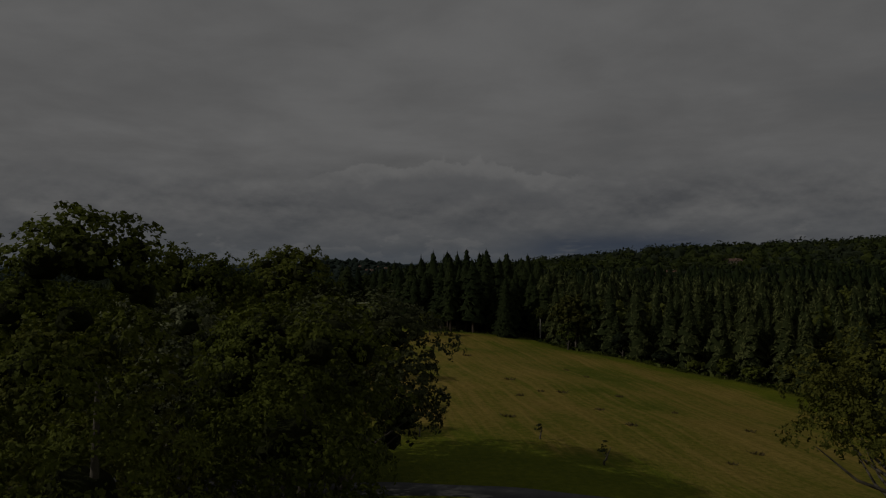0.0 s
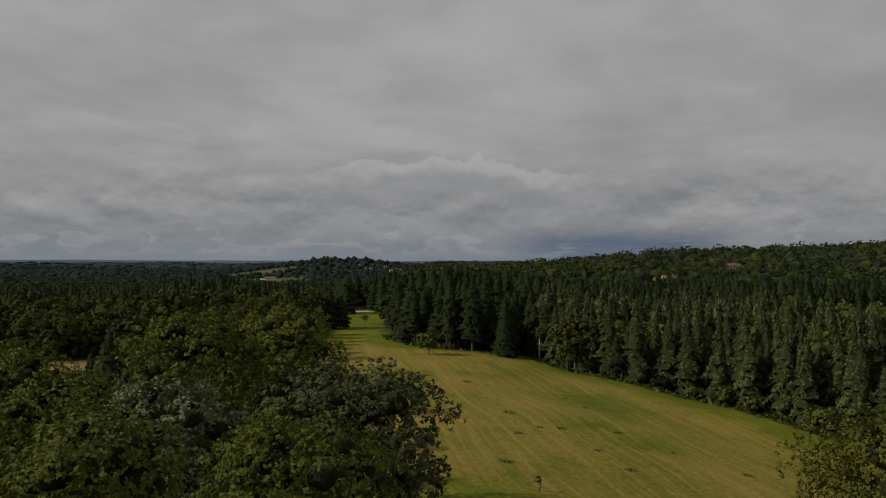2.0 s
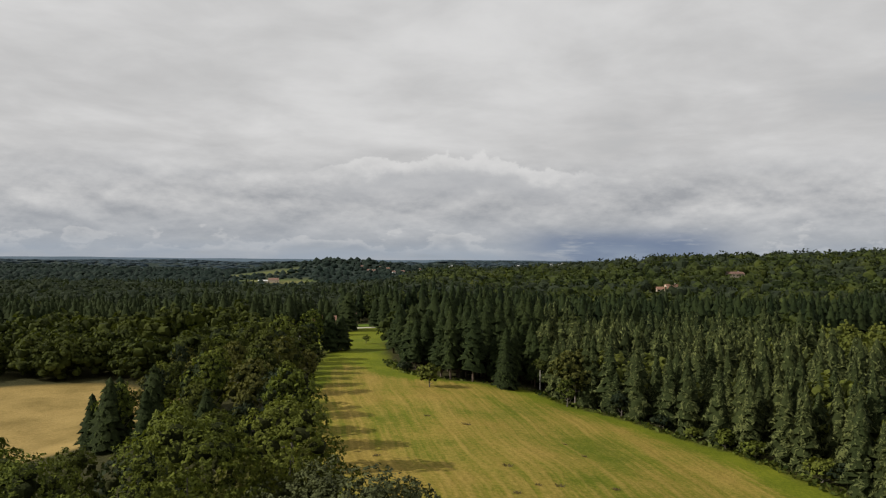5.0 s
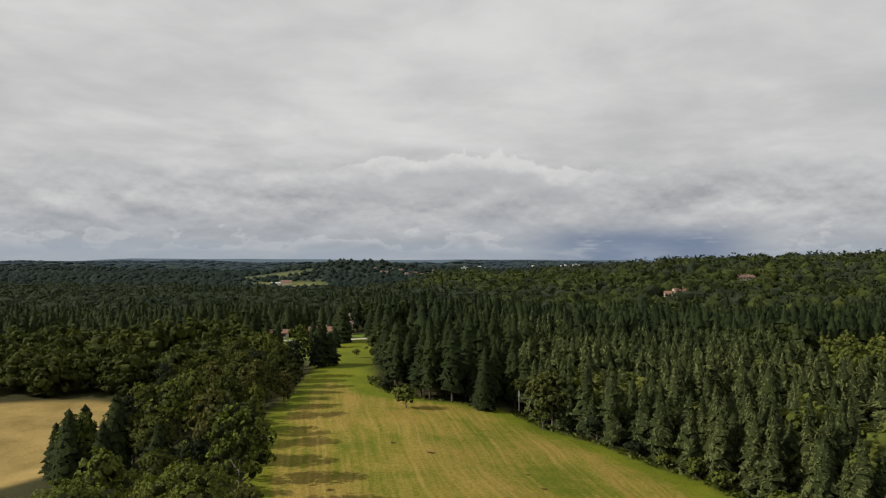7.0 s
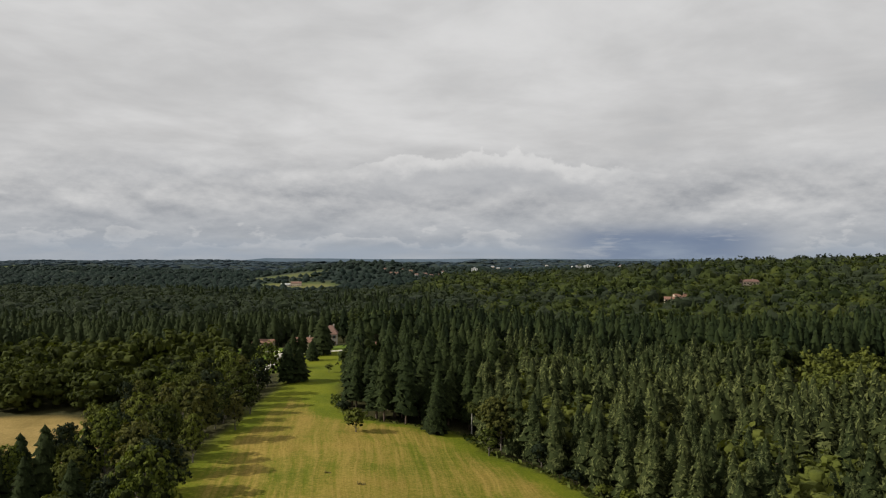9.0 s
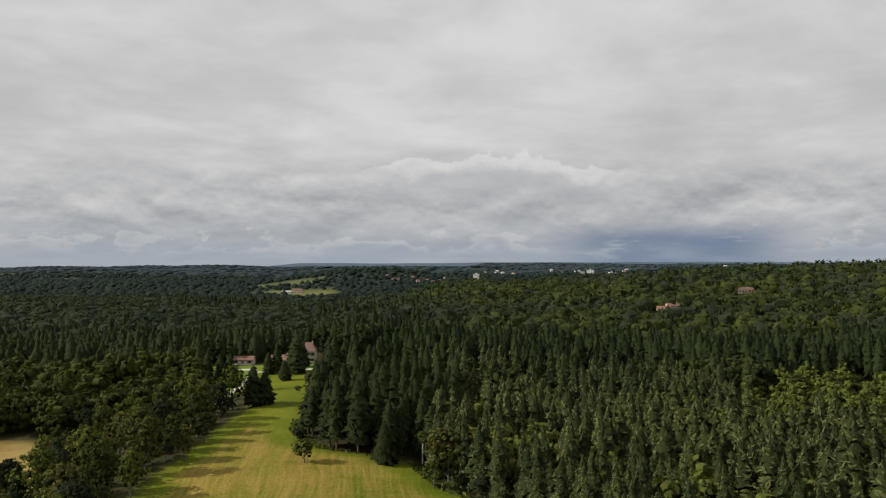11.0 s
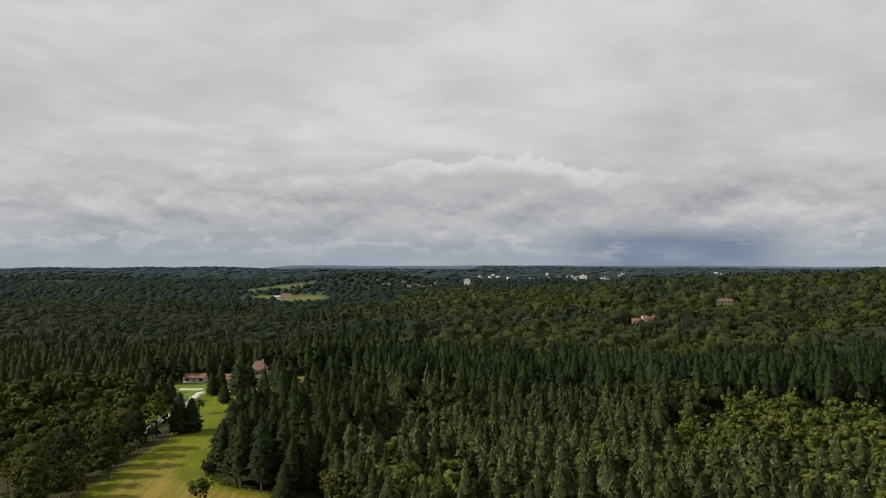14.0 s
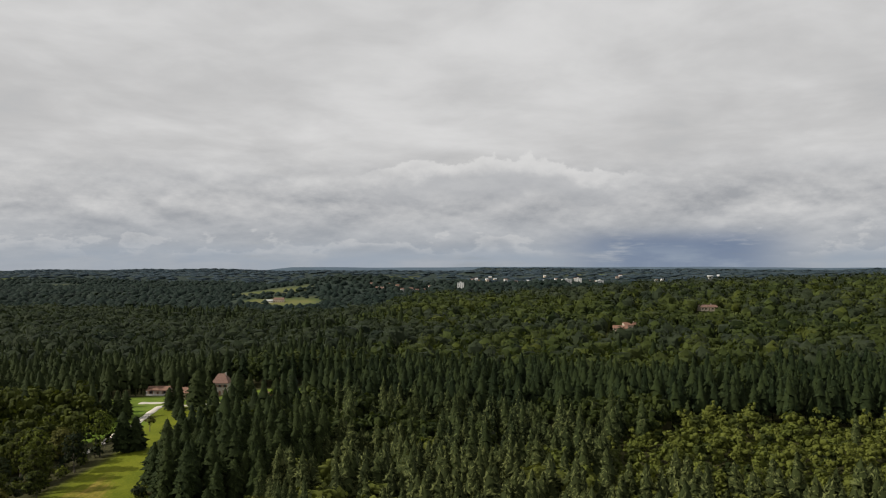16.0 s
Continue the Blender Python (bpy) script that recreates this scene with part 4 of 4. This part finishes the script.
def build_edge_trees():
    """Single trees and bushes along the far side of the field and on the lawn."""
    one_tree(33.5, 187, 13.5, 6.0, 4200, 0.46, LEAF_BROWN, 0.06, "round brownish green broadleaved tree at the wood's edge", 301, 22)
    one_tree(30.5, 180.5, 6.5, 2.2, 1100, 0.34, LEAF_YOUNG, 0.08, "small fresh green tree at the wood's edge", 302, 10)
    one_tree(-3.0, 190, 6.0, 2.9, 1500, 0.40, LEAF_YOUNG, 0.08, "small lone green tree standing in the field", 303, 12)
    one_tree(26.0, 198.5, 8.5, 2.0, 700, 0.35, LEAF_WOOD, 0.5, "slim tree with a bare pale trunk", 304, 8, BARK_PALE, branches=1)
    for i, (x, y, h, r) in enumerate([(42.5, 176, 6.0, 3.2), (66.5, 130, 4.6, 3.0), (69.5, 126, 5.0, 3.2), (58, 152, 4.0, 2.4), (49, 166, 3.4, 2.2), (61, 145, 3.4, 2.2), (-11, 215, 3.0, 2.0), (54, 160, 2.6, 1.9)]):
        one_tree(x, y, h, r, 1100, 0.34, (LEAF_DARK, LEAF_OAK)[i % 2], 0.0, "dense dark green bush at the wood's edge", 310 + i, 10, name="bush", group="bushes at the wood's edge", branches=4)
    t = tree_thing("conifer", *conifer(10, 4.2, 9, 9, 330, 0.0, 700, 0.28, 0.62, 0.28, 0.36, 0.5), BARK_RED, NEEDLE_SPRUCE, "low broad dark spruce at the wood's edge", "tree")
    t.matrix_world = planted(16.5, 195)
    for i, (x, y, h, r) in enumerate([(47, 189, 15, 2.6), (81, 137, 17, 3.6), (128, 196, 16, 2.6)]):
        t = tree_thing("conifer", *conifer(h, r * 0.8, 12, 5, 340 + i, 0.0, 260, 0.15, 0.8, 0.6, 0.30, 0.5), BARK_PALE, NEEDLE_DEAD, "dying conifer with brown and pale bare twigs", "tree", "dying conifers")
        t.matrix_world = planted(x, y)
    # lawn trees round the house
    lawn = [tree_thing("conifer", *conifer(15, 3.6, 10, 8, 350 + s, 0.08, 420, 0.30, 0.60, 0.32, 0.42, 0.4), BARK_RED, NEEDLE_SPRUCE, "dark conifer standing alone on the lawn", "tree", "lawn conifers") for s in (0, 1)]
    spots = [(-40, 262, .95, 1.35), (-36.5, 264, .8, 1.2), (-43.5, 333.5, 1.25, 1.25), (-46, 336.5, 1.05, 1.1), (-28.5, 342.5, 1.15, 1.0), (-46.5, 354, 1.0, 1.05), (-33.5, 352, 0.95, 0.95), (-25, 348, 1.15, .95), (-44, 315, .6, .75), (-57.5, 336, .85, .75), (-54, 338, 1.0, .7),
             (-14, 352, 1.0, .9), (-10, 362, 1.05, .9), (-5, 372, .95, .9), (-70, 322, .9, .8), (-76, 326, 1.0, .8), (-82, 318, .9, .8), (-84, 332, 1.0, .85)]
    spread(lawn, [planted(x, y, rng.uniform(0, 6.28), s, w) for x, y, s, w in spots])
    one_tree(-46, 294, 6.0, 2.4, 420, 0.34, LEAF_BROWN, 0.35, "thin small tree with sparse brownish leaves on the lawn", 360, 8)
    one_tree(-30, 284, 3.2, 1.5, 420, 0.3, LEAF_YOUNG, 0.2, "small green tree on the lawn", 361, 8)


build_near_trees()
build_tree_row()
build_edge_trees()

# ---- country house, farms and town ----
WALL_CREAM = plain("cream_render", (0.46, 0.37, 0.28), (0.60, 0.51, 0.41), 0.9, 0.8, 0.01)
WALL_STONE = plain("pale_stone_wall", (0.30, 0.27, 0.23), (0.48, 0.44, 0.38), 0.9, 1.2, 0.03)
WALL_WHITE = plain("white_render", (0.66, 0.65, 0.62), (0.80, 0.79, 0.76), 0.85, 0.5)
ROOF_TILE = plain("terracotta_tiles", (0.135, 0.070, 0.045), (0.225, 0.118, 0.078), 0.85, 1.4, 0.03)
ROOF_BROWN = plain("brown_tiles", (0.11, 0.060, 0.045), (0.20, 0.115, 0.085), 0.85, 1.4, 0.03)
ROOF_GREY = plain("grey_metal_roof", (0.38, 0.39, 0.40), (0.55, 0.56, 0.57), 0.5, 0.8)
GLASS_DARK = plain("dark_window_glass", (0.018, 0.022, 0.028), (0.035, 0.04, 0.05), 0.15, 0.5)
SHUTTER = plain("brown_shutters", (0.13, 0.07, 0.04), (0.2, 0.11, 0.06), 0.7, 2.0)
GRAVEL = plain("pale_gravel", (0.36, 0.33, 0.28), (0.55, 0.51, 0.44), 0.95, 0.7, 0.04)
ASPHALT = plain("worn_asphalt", (0.045, 0.045, 0.046), (0.085, 0.083, 0.08), 0.9, 0.8, 0.02)
CONCRETE = plain("pale_concrete", (0.42, 0.42, 0.41), (0.58, 0.58, 0.56), 0.85, 0.3)
TUFT = plain("dry_brown_grass", (0.055, 0.046, 0.012), (0.125, 0.092, 0.030), 0.95, 3.0)
STONE_WALL = plain("white_garden_wall", (0.52, 0.5, 0.46), (0.68, 0.66, 0.62), 0.9, 1.0)


def part(name, bm, mat, parent, label=""):
    """Links a bmesh as one mesh under a thing or a part."""
    me = bpy.data.meshes.new(name)
    bm.to_mesh(me)
    bm.free()
    me.materials.append(mat)
    ob = new(name, me)
    ob.parent = parent
    if label:
        ob["label"] = label
    return ob


def box(x0, x1, y0, y1, z0, z1, bevel=0.0):
    bm = bmesh.new()
    bmesh.ops.create_cube(bm, size=1.0)
    bmesh.ops.scale(bm, vec=(x1 - x0, y1 - y0, z1 - z0), verts=bm.verts)
    bmesh.ops.translate(bm, vec=((x0 + x1) / 2, (y0 + y1) / 2, (z0 + z1) / 2), verts=bm.verts)
    if bevel:
        bmesh.ops.bevel(bm, geom=bm.edges[:], offset=bevel, segments=1, affect="EDGES")
    return bm


def gable_walls(w, d, h, rise):
    """Walls with gables at both ends; the ridge runs along x."""
    bm = bmesh.new()
    a = [bm.verts.new(p) for p in ((-w / 2, -d / 2, -0.8), (-w / 2, d / 2, -0.8), (-w / 2, d / 2, h), (-w / 2, 0, h + rise), (-w / 2, -d / 2, h))]
    b = [bm.verts.new((w / 2, v.co.y, v.co.z)) for v in a]
    bm.faces.new(a), bm.faces.new(b[::-1])
    for i in range(5):
        bm.faces.new((a[i], b[i], b[(i + 1) % 5], a[(i + 1) % 5]))
    bmesh.ops.recalc_face_normals(bm, faces=bm.faces)
    return bm


def roof_slab(w, d, h, rise, eave=0.45, thick=0.18, hip=0.0):
    """Two tiled slopes with overhang and thickness; hip draws the ridge in at both ends."""
    bm = bmesh.new()
    k = rise / (d / 2)
    e, x = d / 2 + eave, w / 2 + eave
    z0, z1 = h - eave * k + 0.05, h + rise + 0.05
    lower = [(-x, -e, z0), (x, -e, z0), (x, e, z0), (-x, e, z0)]
    r = x - hip
    vs = [[bm.verts.new((px, py, pz + t)) for px, py, pz in lower] + [bm.verts.new((-r, 0, z1 + t)), bm.verts.new((r, 0, z1 + t))] for t in (0.0, thick)]
    for s in vs:
        for f in ((0, 1, 5, 4), (2, 3, 4, 5), (0, 4, 3), (1, 2, 5)):
            if len(f) == 4 or hip > 0:
                bm.faces.new([s[i] for i in f])
    rim = ((0, 1), (1, 2), (2, 3), (3, 0)) if hip > 0 else ((0, 1), (2, 3), (1, 5), (5, 2), (3, 4), (4, 0))
    for i, j in rim:
        bm.faces.new((vs[0][i], vs[0][j], vs[1][j], vs[1][i]))
    bmesh.ops.recalc_face_normals(bm, faces=bm.faces)
    return bm


def house(x, y, w, d, h, rise, turn, wall, roof, label, name="house", category="house", storeys=1, bays=4, hip=0.0, chimney=True, z=None, group=""):
    top = tagged(new(name), label, category, group)
    part("wall", gable_walls(w, d, h, rise if hip == 0 else 0.02), wall, top)
    tiles = part("roof", roof_slab(w, d, h, rise, hip=hip), roof, top)
    if chimney:
        part("chimney", box(w * 0.22, w * 0.22 + 0.7, -0.35, 0.35, h + rise * 0.6, h + rise + 0.9, 0.04), WALL_STONE, tiles)
    for s in range(storeys):
        zc = 1.0 + s * 2.8
        for i in range(bays):
            u = (i + 0.5) / bays * w - w / 2
            if s == 0 and i == bays // 2:
                part("door", box(u - 0.5, u + 0.5, -d / 2 - 0.06, -d / 2 + 0.05, -0.1, 2.1), SHUTTER, top, "brown wooden door")
                continue
            win = part("window", box(u - 0.55, u + 0.55, -d / 2 - 0.04, -d / 2 + 0.05, zc, zc + 1.3), GLASS_DARK, top)
            part("sill", box(u - 0.65, u + 0.65, -d / 2 - 0.14, -d / 2 + 0.04, zc - 0.12, zc - 0.02), WALL_STONE, win)
            if w < 26:
                for side in (-1, 1):
                    c = u + side * 0.85
                    part("shutter", box(c - 0.26, c + 0.26, -d / 2 - 0.09, -d / 2 + 0.03, zc, zc + 1.3), SHUTTER, win)
    top.matrix_world = Matrix.Translation((x, y, float(height(x, y)) + 0.1 if z is None else z)) @ Matrix.Rotation(radians(turn), 4, "Z")
    return top


def strip(name, xs, ys, width, mat, label, category, lift=0.10):
    """A road ribbon draped over the ground with thin edges."""
    xs, ys = np.asarray(xs, float), np.asarray(ys, float)
    dx, dy = np.gradient(xs), np.gradient(ys)
    n = np.hypot(dx, dy)
    px, py = -dy / n, dx / n
    cols = []
    for k in (-0.55, -0.5, 0.0, 0.5, 0.55):
        w = width * (1 + 0.12 * np.sin(np.arange(len(xs)) * 0.9))
        ax, ay = xs + px * w * k, ys + py * w * k
        cols.append(np.stack([ax, ay, height(ax, ay) + (lift if abs(k) < 0.52 else -0.15)], -1))
    v = np.stack(cols, 1).reshape(-1, 3)
    i = (np.arange(len(xs) - 1)[:, None] * 5 + np.arange(4)[None]).ravel()
    return tagged(new(name, mesh_from(name, v, np.stack([i, i + 1, i + 6, i + 5], 1), mat, True)), label, category, kind="structure")


def build_villa():
    dx, dy = drive_line(120)
    strip("drive", dx, dy, 3.4, GRAVEL, "pale gravel drive winding over the lawn", "drive")
    fx = np.linspace(-80, -69, 14)
    strip("forecourt", fx, 362.0 + 0.1 * fx, 4.4, GRAVEL, "pale gravel forecourt before the pavilion", "drive", 0.13)
    house(-50, 379, 7.5, 8.5, 6.0, 3.8, 8, WALL_STONE, ROOF_BROWN, "tall pale stone country house with a steep brown roof", storeys=2, bays=3, hip=2.6)
    house(-60, 366, 11, 7, 3.4, 2.0, 8, WALL_CREAM, ROOF_TILE, "low cream wing of the country house with terracotta roof", storeys=1, bays=4)
    pav = house(-88, 392, 10.5, 6.5, 2.7, 1.6, 6, WALL_CREAM, ROOF_TILE, "low pavilion with a terracotta roof and white garden wall", name="pavilion", storeys=1, bays=3, chimney=False)
    part("garden_wall", box(-5, 5, -6.0, -5.7, -0.6, 1.1, 0.03), STONE_WALL, pav, "low white garden wall")
    for i in range(4):
        part("post", box(-5.2 + i * 3.4, -4.95 + i * 3.4, -4.6, -4.35, -0.5, 2.6), STONE_WALL, pav)
    house(-22, 364, 4.5, 3.5, 2.2, 1.0, 20, SHUTTER, ROOF_TILE, "small red-roofed garden shed on the lawn", name="shed", category="shed", bays=1, chimney=False)


def build_far_houses():
    # on the wooded slope
    house(193, 674, 12, 8, 2.8, 2.0, -8, WALL_CREAM, ROOF_TILE, "cream house with terracotta roofs among the trees", bays=4)
    house(203, 682, 13, 8, 3.9, 2.2, 14, WALL_CREAM, ROOF_TILE, "cream house with terracotta roof among the trees", bays=4)
    house(293, 770, 17, 10, 3.2, 2.0, 10, WALL_CREAM, ROOF_BROWN, "pale house above a small green lawn on the slope", storeys=1, bays=5)
    house(246, 700, 8, 6, 4.2, 1.2, 12, WALL_WHITE, ROOF_GREY, "white shed with a light metal roof in the wood", name="shed", category="shed", bays=2, chimney=False)
    # farm between the fields on the far hill
    house(-352, 1478, 20, 11, 5.5, 3.4, 5, WALL_CREAM, ROOF_BROWN, "pale farmhouse beside green fields", bays=5)
    house(-372, 1474, 18, 10, 3.6, 1.6, 5, WALL_WHITE, ROOF_GREY, "long white barn with a light roof", name="barn", category="barn", bays=5, chimney=False)
    # hamlet along the hill
    rnd = random.Random(5)
    for i in range(10):
        x = -200 + i * 15 + rnd.uniform(-5, 5)
        y = 1640 + rnd.uniform(0, 60)
        pale = rnd.random() < 0.6
        house(x, y, rnd.uniform(7, 10), 7, rnd.choice((3.0, 4.2)), 2.4, rnd.uniform(-25, 25), WALL_WHITE if pale else WALL_CREAM, rnd.choice((ROOF_BROWN, ROOF_TILE, ROOF_BROWN)),
              "small house of the hamlet among dark trees", bays=3, z=float(height(x, y)) + rnd.uniform(0.0, 1.5), group="hamlet houses")
    # town in the valley behind
    for i in range(34):
        x = rnd.uniform(-20, 420) if i % 3 else rnd.uniform(-300, 900)
        y = rnd.uniform(2250, 2700) if i % 3 else rnd.uniform(2500, 3000)
        house(x, y, rnd.uniform(8, 13), 8, rnd.choice((4, 5, 6)), 2.2, rnd.uniform(-30, 30), rnd.choice((WALL_WHITE, WALL_WHITE, WALL_CREAM)), rnd.choice((ROOF_BROWN, ROOF_GREY, ROOF_TILE)),
              "small pale town house in the distance", bays=3, chimney=False, z=float(height(x, y)) + 3.0, group="town houses")


def apartment_block(x, y, w, d, storeys, turn, label):
    top = tagged(new("apartment_block"), label, "building", "apartment blocks")
    h = storeys * 3.0 + 1.0
    part("wall", box(-w / 2, w / 2, -d / 2, d / 2, -3, h), WALL_WHITE, top)
    roof = part("roof", box(-w / 2 - 0.3, w / 2 + 0.3, -d / 2 - 0.3, d / 2 + 0.3, h, h + 0.6), CONCRETE, top)
    part("lift_housing", box(-2, 2, -2, 2, h + 0.6, h + 3.0), CONCRETE, roof)
    n = int(w // 4)
    for s in range(storeys):
        for i in range(n):
            u = (i + 0.5) / n * w - w / 2
            part("window", box(u - 0.9, u + 0.9, -d / 2 - 0.05, -d / 2 + 0.1, 1.2 + s * 3, 2.7 + s * 3), GLASS_DARK, top)
    top.matrix_world = Matrix.Translation((x, y, float(height(x, y)))) @ Matrix.Rotation(radians(turn), 4, "Z")


def build_town_landmarks():
    apartment_block(256, 1900, 24, 12, 3, 8, "white apartment block above the trees")
    apartment_block(284, 1906, 18, 12, 4, -5, "white apartment block above the trees")
    apartment_block(338, 1905, 17, 12, 3, 12, "white apartment block above the trees")
    apartment_block(2, 1668, 14, 10, 4, 0, "low white block at the edge of the town")
    # water tower on the ridge
    x, y = 497, 1500
    top = tagged(new("water_tower"), "pale concrete water tower with a flared tank on the ridge", "water tower")
    foot = float(height(x, y))
    rise = 46.5 - foot
    for name, lo, hi, r0, r1 in (("shaft", -1.0, rise - 8, 2.6, 2.2), ("tank", rise - 8, rise - 0.8, 2.8, 6.2), ("lid", rise - 0.8, rise, 6.4, 5.6)):
        bm = bmesh.new()
        bmesh.ops.create_cone(bm, cap_ends=True, segments=28, radius1=r0, radius2=r1, depth=hi - lo)
        bmesh.ops.translate(bm, vec=(0, 0, (lo + hi) / 2), verts=bm.verts)
        part(name, bm, CONCRETE, top)
    top.matrix_world = Matrix.Translation((x, y, foot))


# ---- small things on the field ----
def tuft_mesh(seed, blades=46, spread_=0.55, tall=0.5):
    rnd = np.random.default_rng(seed)
    v = []
    for _ in range(blades):
        r, t = spread_ * math.sqrt(rnd.random()), rnd.uniform(0, 6.28)
        b = np.array((r * math.cos(t) * 1.5, r * math.sin(t), -0.05))
        lean = np.array((rnd.uniform(-.4, .4), rnd.uniform(-.4, .4), tall * rnd.uniform(0.4, 1.0)))
        s = np.array((rnd.uniform(-1, 1), rnd.uniform(-1, 1), 0)) * 0.10
        v += [b - s, b + s, b + lean * 0.7 + s * 0.6, b + lean]
    v = np.array(v)
    return mesh_from("tuft", v, np.arange(len(v)).reshape(-1, 4), TUFT)


def build_field_things():
    lane_x = np.linspace(-26, 75, 70)
    strip("lane", lane_x, 60.2 - 0.0042 * (lane_x + 6) ** 2 * np.sign(lane_x + 6), 3.0, ASPHALT, "narrow dark lane in the shade of the trees", "lane", 0.09)
    tufts = [tuft_mesh(s) for s in (1, 2, 3)]
    rnd = random.Random(9)
    spots = [(5.5, 147.7), (27.5, 113.9), (18.7, 112.3), (23.8, 140.4), (12.0, 107.0), (11.5, 120.0), (26.0, 132.0), (22.0, 101.0), (31.0, 78.0), (36, 84), (24, 92), (40, 96), (9, 90), (33, 104)]
    spots += [(rnd.uniform(-10, 45), rnd.uniform(80, 165)) for _ in range(3)]
    for i, (x, y) in enumerate(spots):
        ob = tagged(new("grass_tuft", tufts[i % 3]), "brown tuft of dry grass on the mown field", "grass tuft", "tufts on the field")
        k = rnd.uniform(0.5, 1.2)
        ob.matrix_world = Matrix.Translation((x, y, float(height(x, y)))) @ Matrix.Rotation(rnd.uniform(-0.3, 0.3), 4, "Z") @ Matrix.Diagonal((k, k, rnd.uniform(0.7, 1.1), 1))
    one_tree(16.5, 71, 2.4, 0.4, 70, 0.13, LEAF_DARK, 0.25, "thin young sapling planted in the field", 401, 6, branches=3)
    one_tree(-1.0, 77, 1.9, 0.35, 60, 0.14, LEAF_DARK, 0.3, "thin young sapling planted in the field", 402, 5, branches=3)
    one_tree(11.5, 79, 1.6, 0.35, 60, 0.14, LEAF_DARK, 0.3, "thin young sapling planted in the field", 403, 5, branches=3)
    # rank grass along the wood's edge
    x, y = scatter(-20, 90, 80, 240, 1.0, lambda a, b: (a > field_edges(b)[1] - 1.8) & (a < field_edges(b)[1] + 2.5), 0.5)
    r2 = np.random.default_rng(3)
    v, f, n = sprays(np.stack([x, y, height(x, y) + 0.3], -1), unit(np.stack([r2.normal(size=len(x)), r2.normal(size=len(x)), np.full(len(x), 0.8)], -1)), 0.8, r2)
    tagged(new("rank_grass", mesh_from("rank_grass", v, f, LEAF_YOUNG, normals=n)), "rank green grass along the wood's edge", "grass", kind="stuff")


build_villa()
build_far_houses()
build_town_landmarks()
build_field_things()
